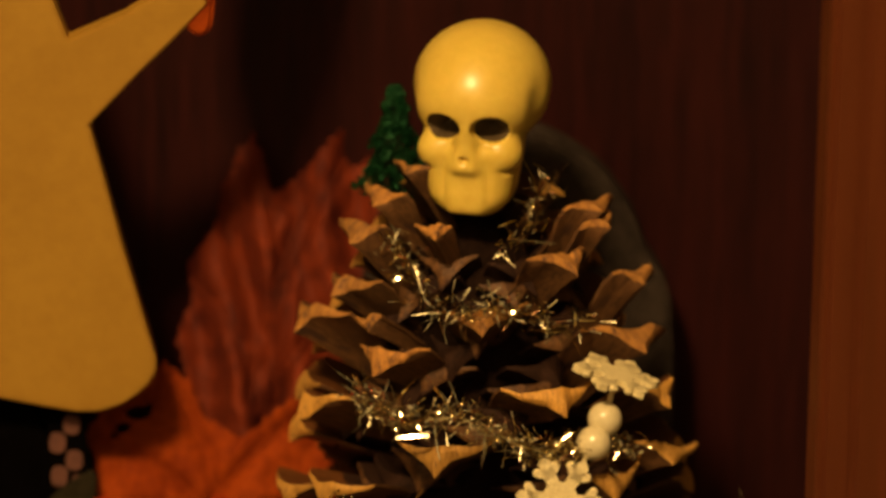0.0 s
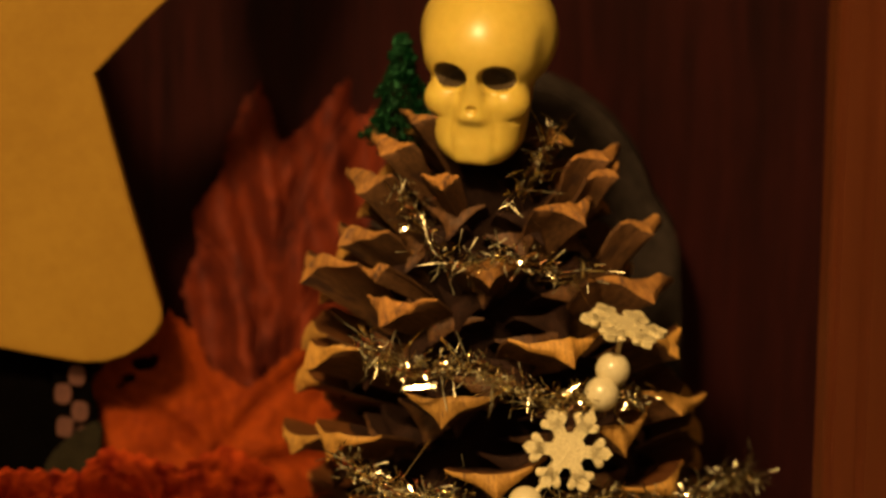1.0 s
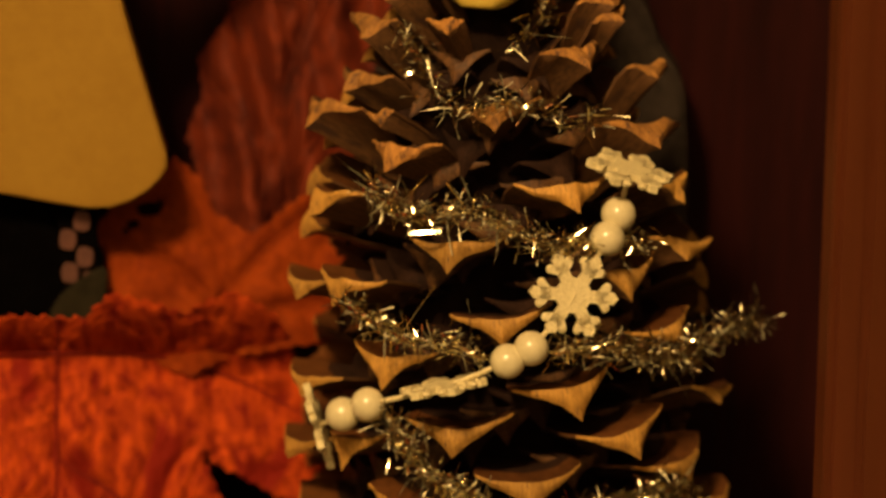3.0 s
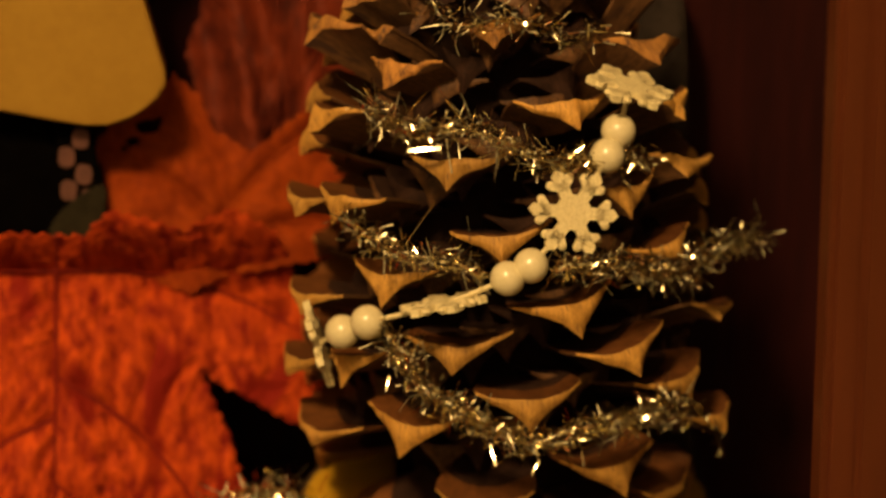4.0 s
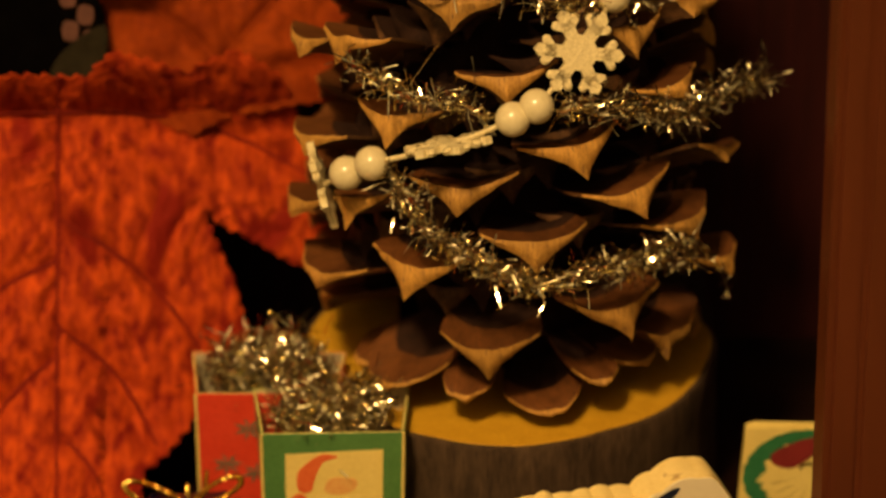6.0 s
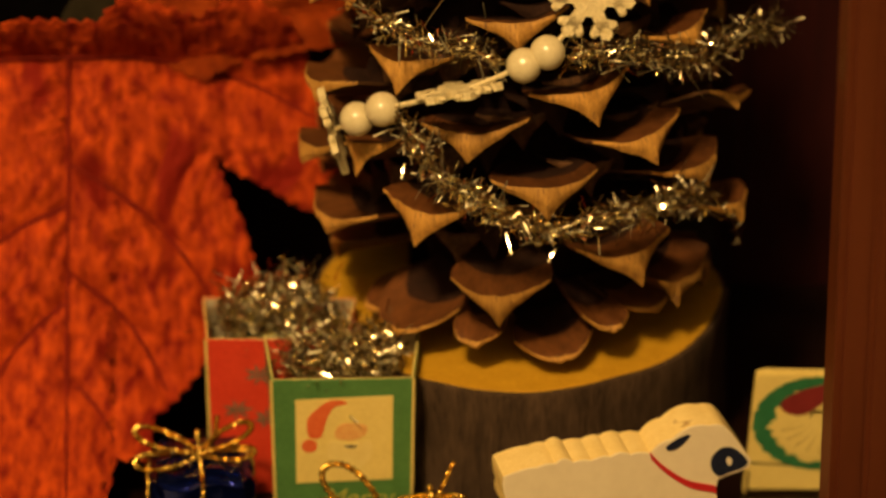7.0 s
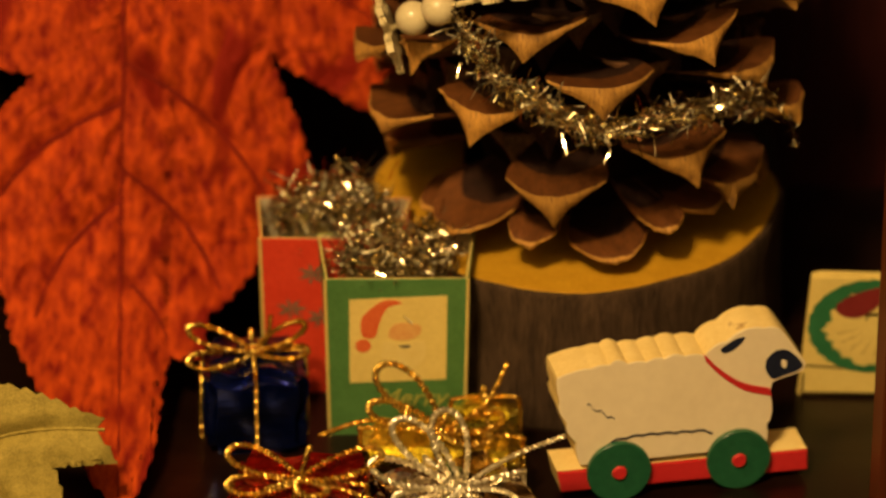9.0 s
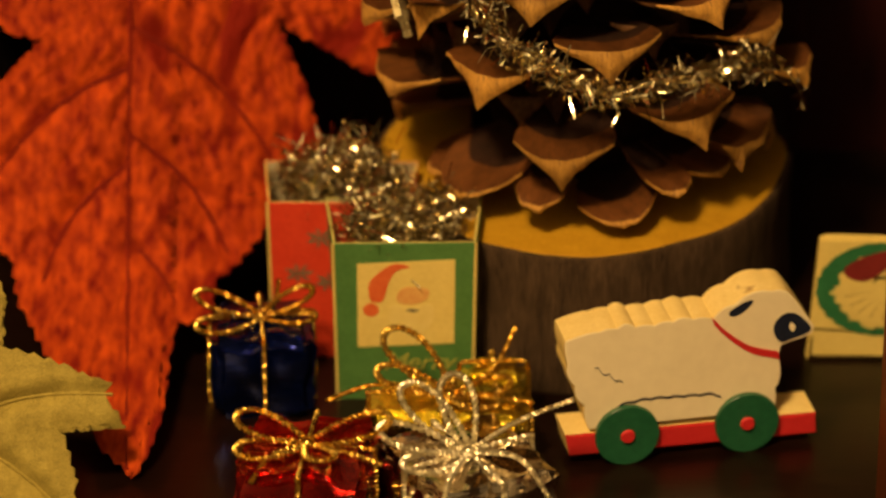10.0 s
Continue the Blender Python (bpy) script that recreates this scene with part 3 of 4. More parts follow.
# ---- the skull on top ----
def skull():
    bm = bmesh.new()
    bmesh.ops.create_icosphere(bm, subdivisions=6, radius=1)
    fine = [f for f in bm.faces if f.calc_center_median().y < -0.6 and abs(abs(f.calc_center_median().x) - 0.42) < 0.4 and abs(f.calc_center_median().z - 0.1) < 0.36]
    bmesh.ops.subdivide_edges(bm, edges=list({e for f in fine for e in f.edges}), cuts=2, use_grid_fill=True)
    dirs = np.array([v.co[:] for v in bm.verts])
    dirs /= np.linalg.norm(dirs, axis=1)[:, None]

    def ball(p, c, r):
        q = (p - np.array(c)) / np.array(r)
        k = np.linalg.norm(q, axis=1)
        return (k - 1) * min(r)

    def block(p, c, half, edge, taper):
        q = p - np.array(c)
        k = 1 + taper * np.clip(q[:, 2] / half[2], -1, 1)
        d = np.abs(q) - (np.array(half) * np.stack([k, np.ones_like(k), np.ones_like(k)], 1) - edge)
        return np.linalg.norm(np.maximum(d, 0), axis=1) + np.minimum(d.max(axis=1), 0) - edge

    def join(a, b, k):
        h = np.clip(0.5 + 0.5 * (b - a) / k, 0, 1)
        return b * (1 - h) + a * h - k * h * (1 - h)

    def carve(a, b, k):
        return -join(-a, b, k)

    def field(p):
        d = ball(p, (0, 3, 7.5), (13.6, 15.5, 13.2))
        d = join(d, ball(p, (0, -4, 5), (11, 9.5, 9)), 3)
        d = join(d, block(p, (0, -3.0, -9.0), (9.0, 7.6, 9.0), 5.2, 0.16), 2.0)
        for s in (-1, 1):
            d = join(d, ball(p, (6.5 * s, -7.3, -4.4), (3.6, 3.3, 3.0)), 2.8)
        d = join(d, block(p, (0, -8.7, -10.6), (3.6, 2.0, 6.6), 1.4, -0.05), 1.6)
        d = join(d, block(p, (0, -10.6, -3.2), (1.8, 2.0, 4.8), 1.2, -0.35), 2.4)
        for s in (-1, 1):
            d = carve(d, ball(p, (4.8 * s, -12.4, 1.0), (3.7, 6.6, 2.85)), 0.7)
            d = carve(d, ball(p, (4.5 * s, -11.2, -12.0), (0.45, 1.0, 5.0)), 0.8)
            d = carve(d, ball(p, (9.4 * s, -8.0, -7.8), (2.0, 5, 0.5)), 0.8)
            d = carve(d, ball(p, (13.6 * s, -6.0, 4.5), (1.7, 4.0, 7.5)), 1.6)
        d = carve(d, ball(p, (0, -13.0, -5.4), (1.1, 1.6, 0.9)), 0.5)
        for z in (-11.4, -14.0):
            d = carve(d, ball(p, (0, -11.8, z), (3.2, 0.7, 0.22)), 0.4)
        return d

    r = np.full(len(dirs), 27.0)
    for _ in range(90):
        r -= np.clip(field(dirs * r[:, None]) * 0.6, -0.5, 1.2)
    for v, d, k in zip(bm.verts, dirs, r):
        v.co = Vector((d[0] * k, d[1] * k, d[2] * k * 0.965))
    # faces deep in the sockets take a brown that paints in their shade
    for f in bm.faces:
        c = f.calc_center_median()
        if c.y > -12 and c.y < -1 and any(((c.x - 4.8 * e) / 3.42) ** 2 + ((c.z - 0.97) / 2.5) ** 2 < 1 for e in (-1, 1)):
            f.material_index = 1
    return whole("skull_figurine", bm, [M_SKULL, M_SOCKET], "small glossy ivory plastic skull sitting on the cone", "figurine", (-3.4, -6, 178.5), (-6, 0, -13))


skull()


# ---- a small glitter tree and a slate behind the cone ----
def glitter_tree():
    t = thing("glitter_tree", "tiny green glitter tree behind the skull", "tree ornament", (-19.9, 6, 0))
    rng = random.Random(3)
    part("trunk", lathe([(4, 0), (3.0, 20), (1.6, 130), (1.2, 166)], 12), M_BLACK, t)
    bm = bmesh.new()
    for k in range(1500):
        h = rng.random() ** 1.25
        tier = (h * 2.6) % 1.0
        a, r = rng.random() * 6.283, ((8.2 - 7.4 * h) * (1.12 - 0.5 * tier) + 0.5) * rng.uniform(0.5, 1.0)
        m = Matrix.Translation((r * math.cos(a), r * math.sin(a), 160 + 22 * h)) @ Euler((rng.random() * 6, rng.random() * 6, 0)).to_matrix().to_4x4() @ Matrix.Diagonal((1, 1, 0.35, 1))
        bmesh.ops.create_icosphere(bm, subdivisions=1, radius=rng.uniform(0.3, 0.7), matrix=m)
    part("crown", bm, M_GLITTER, t, "glittery green foliage", smooth=False)


glitter_tree()
stone_outline = rounded([(-28, 0), (40, 0), (40, 40), (39.3, 95), (38.4, 118), (37.2, 127), (33, 134), (30.4, 141), (27, 147), (22, 153), (15, 158), (8, 160.6), (-6, 160), (-20, 148), (-28, 120), (-30, 60)], 5)
whole("slate_slab", slab(stone_outline, 40, 50, bevel=1.2), M_STONE, "dark grey rounded slate slab standing behind the cone", "stone")


# ---- leaves ----
def leaf(name, label, mat, rim, veins, place, turn, bend, tooth=1.2, pitch=3.2, wrinkle=1.0, hole=None, hub=(0, 0), vein_mat=None, axis=None, pucker=0.0, groove=0.0):
    """A cloth leaf: rim is a closed line of (x, y) round the middle; veins are vein ends; bend lifts (x, y)."""
    pts, hub = [Vector((x, y, 0)) for x, y in rim], Vector((*hub, 0))
    edge = []
    for p, q in zip(pts, pts[1:] + pts[:1]):
        n = max(2, round((q - p).length / (pitch / 4)))
        out = Vector(((q - p).y, -(q - p).x, 0)).normalized()
        for i in range(n):
            e = p.lerp(q, i / n)
            saw = (i % 4) / 4.0
            edge.append((e, out * (tooth * (saw - 0.4) + 1.1 * noise.noise(e * 0.11))))
    bm = bmesh.new()
    rings = 60

    def curved(a, b):
        """A vein that bows a little on its way to the rim."""
        a, b = Vector((*a, 0)), Vector((*b, 0))
        side = Vector(((b - a).y, -(b - a).x, 0)) * (0.09 if b.x > a.x else -0.09)
        side *= 0.0 if abs(b.x - a.x) < 2 else 1.0
        return [a.lerp(b, k / 4) - side * math.sin(math.pi * k / 4) for k in range(5)]

    lines = [curved(a, b) for a, b in veins]

    def height(p):
        z = bend(p.x, p.y) + wrinkle * (1.1 * noise.noise(p * 0.09) + 0.9 * noise.noise(p * 0.2 + Vector((7, 1, 0)))
                                   + 0.55 * noise.noise(Vector((p.x * 0.42, p.y * 0.16, 3.0))))
        if pucker:
            # short creases that run outwards and down from the middle vein, flatter above it
            slope = 0.9 * ramp(-14, 10, p.y) + 0.25
            way = Vector((math.copysign(0.35 + slope, p.x + 1), -1.15 + slope, 0)).normalized()
            u, v = p.dot(way), p.x * way.y - p.y * way.x
            n = noise.noise(Vector((u * 0.19, v * 0.33, 4.0 if p.x > 0 else 9.0)))
            z -= pucker * (1.5 * max(0.0, n - 0.02) ** 0.8 + 0.5 * abs(noise.noise(Vector((u * 0.3, v * 0.6, 2.0)))))
        dip = 0.0
        for line in lines:
            d, t = 1e9, 0.0
            for i, (a, b) in enumerate(zip(line, line[1:])):
                u = max(0.0, min(1.0, (p - a).dot(b - a) / (b - a).length_squared))
                far = (p - a.lerp(b, u)).length
                if far < d:
                    d, t = far, (i + u) / 4.0
            if groove:
                dip = max(dip, groove * (1 - 0.5 * t) * math.exp(-d / 3.8))
                continue
            z -= 2.0 * (1 - 0.6 * t) * math.exp(-(d / 1.9) ** 2)
            z += 0.8 * (1 - 0.5 * t) * math.exp(-((d - 3.2) / 2.2) ** 2)
        return z - dip

    def set_back(p):
        """Parts that bend away grow wider in step, so the leaf keeps its outline as seen from the room."""
        k = -bend(p.x, p.y) / 900.0 if axis else 0.0
        ax = axis or (0, 0)
        return (p.x + (p.x - ax[0]) * k, p.y + (p.y - ax[1]) * k, height(p))

    mid = bm.verts.new(set_back(hub))
    prev = None
    for r in range(1, rings + 1):
        ring = []
        for e, jag in edge:
            p = hub.lerp(e, r / rings) + jag * max(0.0, (r / rings - 0.93) / 0.07)
            ring.append(bm.verts.new(set_back(p)))
        n = len(ring)
        for i in range(n):
            if prev:
                bm.faces.new((prev[i], ring[i], ring[(i + 1) % n], prev[(i + 1) % n]))
            else:
                bm.faces.new((mid, ring[i], ring[(i + 1) % n]))
        prev = ring
    if hole:
        gone = [f for f in bm.faces if any(((f.calc_center_median().x - hx) / rx) ** 2 + ((f.calc_center_median().y - hy) / ry) ** 2 < 1 for hx, hy, rx, ry in hole)]
        bmesh.ops.delete(bm, geom=gone, context="FACES")
    bmesh.ops.recalc_face_normals(bm, faces=bm.faces[:])
    t = thing(name, label, "leaf", place, turn)
    blade = part("blade", bm, mat, t)
    thick = blade.modifiers.new("thickness", "SOLIDIFY")
    thick.thickness, thick.offset = 0.0005, -1
    for line in lines:
        run = smooth_path(line, 5)
        bm = bmesh.new()
        tube([Vector(set_back(p)) + Vector((0, 0, 1.0 - 0.6 * i / 20)) for i, p in enumerate(run)], 0.6 if groove else 0.35, 5, bm=bm)
        part("vein", bm, vein_mat or mat, t)
    return t


def ramp(a, b, x):
    t = max(0.0, min(1.0, (x - a) / (b - a)))
    return t * t * (3 - 2 * t)


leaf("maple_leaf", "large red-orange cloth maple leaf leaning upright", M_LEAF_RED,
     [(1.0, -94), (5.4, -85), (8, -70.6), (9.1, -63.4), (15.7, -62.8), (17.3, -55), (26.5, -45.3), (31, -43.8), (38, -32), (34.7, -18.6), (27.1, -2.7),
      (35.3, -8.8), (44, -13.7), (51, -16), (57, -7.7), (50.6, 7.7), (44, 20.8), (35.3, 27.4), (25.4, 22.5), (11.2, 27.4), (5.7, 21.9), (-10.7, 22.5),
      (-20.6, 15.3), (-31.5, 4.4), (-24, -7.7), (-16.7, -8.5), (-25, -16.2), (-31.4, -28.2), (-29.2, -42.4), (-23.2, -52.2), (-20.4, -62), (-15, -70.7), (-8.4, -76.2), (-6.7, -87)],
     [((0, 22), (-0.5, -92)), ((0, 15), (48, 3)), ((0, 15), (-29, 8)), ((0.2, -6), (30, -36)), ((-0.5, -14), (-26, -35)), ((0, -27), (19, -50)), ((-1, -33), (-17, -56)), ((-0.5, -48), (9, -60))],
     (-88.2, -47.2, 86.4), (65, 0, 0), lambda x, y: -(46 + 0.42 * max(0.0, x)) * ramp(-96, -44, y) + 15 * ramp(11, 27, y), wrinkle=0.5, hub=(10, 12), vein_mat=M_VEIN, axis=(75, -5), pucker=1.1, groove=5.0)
leaf("maple_leaf", "orange cloth maple leaf with a torn hole", M_LEAF_ORANGE,
     [(-29, 3.4), (-22, 13), (-16.4, 15.3), (-12, 20.3), (-6.6, 15.3), (-4.2, 8.3), (4.7, 3.6), (18.8, 14.3), (28.2, 19), (35.3, 9.6), (28.3, 2.5), (23.6, -2.3),
      (33, -15.2), (19, -19), (2, -21), (-8, -26), (-23.5, -20), (-26, -6), (-25.4, -1.3)],
     [((0, -20), (-12, 18)), ((-4, -14), (30, 15)), ((-4, -16), (30, -12)), ((-4, -10), (-26, 3))],
     (-56.7, 22, 95.3), (65, 0, 0), lambda x, y: -6 * ramp(4, 30, x) + 3 * ramp(0, -18, x), wrinkle=0.8, tooth=0.9,
     hole=[(-17.0, 8.8, 2.6, 1.5), (-20.0, 5.6, 1.5, 0.9), (-21.9, 4.2, 0.9, 0.6), (-14.8, 9.8, 0.9, 1.1)])
leaf("maple_leaf", "rust-coloured cloth maple leaf with deep folds", M_LEAF_RUST,
     [(-4.6, 40), (-1.4, 33), (0.2, 26), (1.8, 24.6), (8.8, 31), (18.4, 40.5), (20.4, 36), (21.7, 26.2), (26, 15.5), (23.6, 0), (14.2, -13), (9.6, -27), (-1, -34), (-12, -26), (-15.8, -16.7),
      (-19.4, -7.2), (-16.6, 2.3), (-17.2, 10.6), (-10.8, 17.7), (-9.7, 26)],
     [((0, -30), (-4, 36)), ((0, -28), (18, 34)), ((0, -26), (-16, 6)), ((2, -20), (24, 8)), ((-3, -20), (-10, 20)), ((2, -20), (10, 26))],
     (-47.4, 45, 119.8), (65, 0, 0), lambda x, y: 2.4 * math.sin(x * 0.5 + y * 0.06 + 0.9 * math.sin(y * 0.11)) - 3 * ramp(8, 24, x) - 6 * ramp(-6, -20, x), wrinkle=1.0, tooth=0.8)
leaf("maple_leaf", "yellow-green mottled cloth leaf lying in front", M_LEAF_GREEN,
     [(6.4, 16.9), (13, 15.8), (19.4, 13.2), (27.6, 10.5), (26.5, 7.3), (30.5, 1.9), (22.7, 1.6), (14.3, 3.9), (18.9, 0.1), (21.7, -8.5), (20.6, -13.5), (13, -15), (-6.5, -15),
      (-15.2, -3.4), (-12, 14), (-0.1, 22.8), (6, 32.5), (7.7, 27), (7.5, 19.6)],
     [((-6, 0), (28, 8)), ((-6, 0), (5, 30)), ((-6, 0), (18, -14))],
     (-118.3, -92, 14.4), (65, 0, 0), lambda x, y: 2.0 * math.sin(x * 0.12), wrinkle=0.6, tooth=0.9)


# ---- the cream figure that stands behind the leaves ----
def figure():
    t = thing("wooden_cutout", "cream painted wooden figure cut-out with raised arm", "figurine", (0, 8, 0))
    body = [(-135, 240), (-95, 225), (-87.6, 199.2), (-85.1, 192), (-74, 197), (-64.9, 203), (-58.5, 207), (-57, 199.5), (-63.9, 192.2), (-72, 184), (-81.2, 174), (-75, 148),
            (-68.7, 123.8), (-68.8, 121), (-70.2, 118.4), (-72.6, 116), (-76, 113.8), (-80, 112.4), (-85, 112.2), (-92, 113.4), (-101, 115.2), (-135, 119)]
    part("body", slab(body, -4, 1.5, bevel=0.5), M_CREAM, t, "flat cream painted wooden body")
    # the hand's unseen upper part is added to cast shade on the back wall
    part("hand", slab(rounded([(-64.6, 199), (-60, 193), (-56.5, 194.5), (-55, 204), (-48, 222), (-44, 246), (-54, 262), (-66, 250), (-69, 226), (-66, 208)], 4), -3, 3, bevel=0.8), M_LEAF_ORANGE, t, "orange painted hand with an added top that shades the wall", place=(0, -0.5, 0))
    foot = [(-140, 0), (-88, 0), (-87, 60), (-88, 92), (-91, 106), (-97, 116), (-140, 118)]
    part("base", slab(foot, 4, 22, bevel=1.5), M_BLACK, t, "black painted lower body")
    return t


figure()


def check_ribbon():
    t = thing("checked_bow", "pink and black checked cloth bow with olive leaf", "bow", (0, 14, 0))
    part("cloth", slab(rounded([(-92, 116), (-84.6, 116), (-83.6, 104), (-82.4, 92), (-90, 90), (-91.4, 104)], 4), -4.5, -3, bevel=0.3), M_BLACK, t, "black cloth band")
    for k, (x, z) in enumerate(((-86.6, 107.5), (-86.2, 99.5), (-89.6, 103.4), (-85.3, 94.0), (-89.4, 96.0))):
        part("check", slab(rounded([(x - 1.5, z - 1.7), (x + 1.3, z - 1.9), (x + 1.6, z + 1.5), (x - 1.2, z + 1.9)], 3), -5.1, -4.6), M_PINK, t, "faded pink cloth check")
    part("leaf_scrap", slab(rounded([(-93.8, 86.4), (-90, 93), (-82, 98), (-82.4, 90), (-86, 83), (-90, 80)], 4), -8, -6, bevel=0.4), M_OLIVE, t, "dark olive cloth leaf")
    part("stand", box(-92, -4, 0, -86, 4, 91, 0.6), M_BLACK, t)


check_ribbon()


# ---- open card boxes filled with tinsel ----
def card_box(label, mat, place, turn, w, d, h, flare, splay=0.12):
    t = thing("gift_box", label, "box", place, (0, 0, turn), group="open card boxes")
    k = 0.6

    def wall(x0, y0, x1, y1, name, m):
        bm = bmesh.new()
        g = 1 + flare
        n = Vector((y1 - y0, x0 - x1, 0)).normalized() * k
        for z, s in ((0, 1.0), (h, g)):
            for p in ((x0, y0), (x1, y1)):
                wide = 1 + (splay * (p[1] + d / 2) / d if z else 0)
                bm.verts.new((p[0] * s * wide, p[1] * s, z))
                bm.verts.new((p[0] * s * wide - n.x, p[1] * s - n.y, z))
        v = list(bm.verts)
        for f in ((0, 2, 6, 4), (1, 5, 7, 3), (4, 6, 7, 5), (0, 1, 3, 2), (0, 4, 5, 1), (2, 3, 7, 6)):
            bm.faces.new([v[i] for i in f])
        bmesh.ops.recalc_face_normals(bm, faces=bm.faces[:])
        for f in bm.faces:
            c = f.calc_center_median()
            f.material_index = 0 if f.normal.dot(n) > 0.5 else (2 if f.normal.z > 0.5 else 1)
        bmesh.ops.bevel(bm, geom=bm.edges[:], offset=0.12, segments=1, affect="EDGES")
        return part(name, bm, [m, M_CARD_INSIDE, M_CARD_CREAM], t)
    wall(-w / 2, -d / 2, w / 2, -d / 2, "front_panel", mat)
    wall(w / 2, -d / 2 + k + 0.1, w / 2, d / 2 - k - 0.1, "side_panel", mat)
    wall(-w / 2, d / 2 - k - 0.1, -w / 2, -d / 2 + k + 0.1, "side_panel", mat)
    wall(w / 2, d / 2, -w / 2, d / 2, "back_panel", mat)
    part("bottom", box(-w / 2 + 0.7, -d / 2 + 0.7, 0, w / 2 - 0.7, d / 2 - 0.7, 0.8), mat, t)
    for x in (-1, 1):
        part("worn_edge", tube([(x * w / 2 * (1 + flare * s), -d / 2 * (1 + flare * s) - 0.05, h * s) for s in [i / 12 for i in range(13)]], 0.32, 5), M_CARD_CREAM, t, "scuffed pale card edge")
    return t


green_box = card_box("open green card gift box with a bearded face print", M_CARD_GREEN, (-35.6, -42.0, 0), 2, 27.0, 19.0, 35.5, 0.045)
red_box = card_box("open red card gift box with holly print", M_CARD_RED, (-49.0, -25.5, 0), 0, 27.0, 18.0, 35.5, 0.045)


def print_on(owner, name, outline, mat, lift, label=""):
    """A thin printed patch on a card box's sloping front."""
    bm = slab(outline, 0, 0.08)
    tilt = math.degrees(math.atan(0.045 * 9.5 / 35.5))
    return part(name, bm, mat, owner, label, place=(0, -9.55 - lift, 0), turn=(tilt, 0, 0))


print_on(green_box, "label", [(-9.4, 12.1), (9.8, 12.8), (10.0, 31.8), (-9.4, 31.0)], M_CARD_CREAM, 0.10, "square cream paper label")
print_on(green_box, "print_hat", rounded([(-6.8, 22.8), (-4.4, 22.6), (-3.4, 26.0), (-1.8, 29.2), (1.0, 30.2), (-2.0, 30.9), (-4.8, 29.2), (-7.0, 26.6)], 5), M_PRINT_RED, 0.20, "faded red hat print")
print_on(green_box, "print_bobble", disc(-6.7, 20.6, 1.55, 1.45), M_PRINT_RED, 0.20)
print_on(green_box, "print_face", rounded([(-1.6, 22.6), (1.2, 21.8), (4.2, 22.8), (4.7, 25.0), (2.4, 25.6), (-0.6, 25.3)], 5), M_PRINT_PINK, 0.20, "pale pink print")
print_on(green_box, "print_beard", rounded([(-2.6, 21.6), (1.2, 20.9), (5.2, 21.8), (5.4, 17.6), (1.4, 14.6), (-2.8, 17.2)], 5), M_PRINT_WHITE, 0.20)
print_on(green_box, "print_mark", rounded([(0.2, 20.5), (1.6, 20.8), (2.9, 20.5), (1.6, 20.1)], 4), M_PRINT_DARK, 0.30)
words = bpy.data.curves.new("lettering", "FONT")
words.body, words.size, words.shear, words.align_x, words.extrude = "Merry", 5.6 * MM, 0.35, "CENTER", 0.04 * MM
probe = bpy.data.objects.new("lettering", words)
scene.collection.objects.link(probe)
bpy.context.view_layer.update()
letters = bpy.data.meshes.new_from_object(probe.evaluated_get(bpy.context.evaluated_depsgraph_get()))
bpy.data.objects.remove(probe)
lettering = new("lettering", letters)
letters.materials.clear()
letters.materials.append(M_PRINT_GOLD)
lettering.parent = green_box
lettering.matrix_basis = pose(2.6 * MM, -9.86 * MM, 6.9 * MM, 90.7, 0, 0)
tagged(lettering, "gold script lettering")
for cx, cz in ((-3.6, 27.5), (-8.0, 19.5), (-2.0, 17.5)):
    for k in range(7):
        a = k * 0.9 + cx
        p, q = (cx, cz), (cx + 3.2 * math.cos(a), cz + 2.6 * math.sin(a))
        n = (-(q[1] - p[1]) * 0.13, (q[0] - p[0]) * 0.13)
        bm = slab([p, ((p[0] + q[0]) / 2 + n[0], (p[1] + q[1]) / 2 + n[1]), q, ((p[0] + q[0]) / 2 - n[0], (p[1] + q[1]) / 2 - n[1])], 0, 0.08)
        part("holly_leaf", bm, M_PRINT_DARK, red_box, place=(0, -9.12 - 0.02 * k, 0), turn=(0.66, 0, 0))


def filling(label, place, w, d, top, seed):
    rng = random.Random(seed)
    t = thing("tinsel_bundle", label, "tinsel", place)
    lines = []
    for _ in range(22):
        pts = []
        for _ in range(5):
            x, y = rng.uniform(-w / 2, w / 2), rng.uniform(-d / 2, d / 2)
            pts.append((x, y, top - 7 + rng.uniform(0, 1) * (7 + 3.5 * (1 - (2 * x / w) ** 2))))
        lines.append(smooth_path(pts, 5))
    part("tinsel_fringe", strands(lines, rng, 4.0, 3.2, 1.2, 0.34), M_TINSEL, t, "tangled silver-gold foil strips", kind="stuff", smooth=False)
    part("loose_strips", strands([smooth_path([(-w / 2, 0, top - 1), (0, -d / 4, top + 2), (w / 2, 0, top - 1)], 6)], rng, 0.5, 7.0, 1.5, 0.3), M_TINSEL, t, "long loose foil strips", kind="stuff", smooth=False)
    part("tinsel_core", tube(smooth_path([(rng.uniform(-w / 2, w / 2), rng.uniform(-d / 2, d / 2), z) for z in (1, 8, 16, 24, 30)], 5), 1.2, 5), M_TINSEL, t)


filling("tangled silver-gold tinsel filling the green box", (-35.6, -41.5, 1.0), 22, 14, 36.5, 21)
filling("tangled silver-gold tinsel filling the red box", (-48.5, -25.5, 1.0), 23, 14, 38, 22)


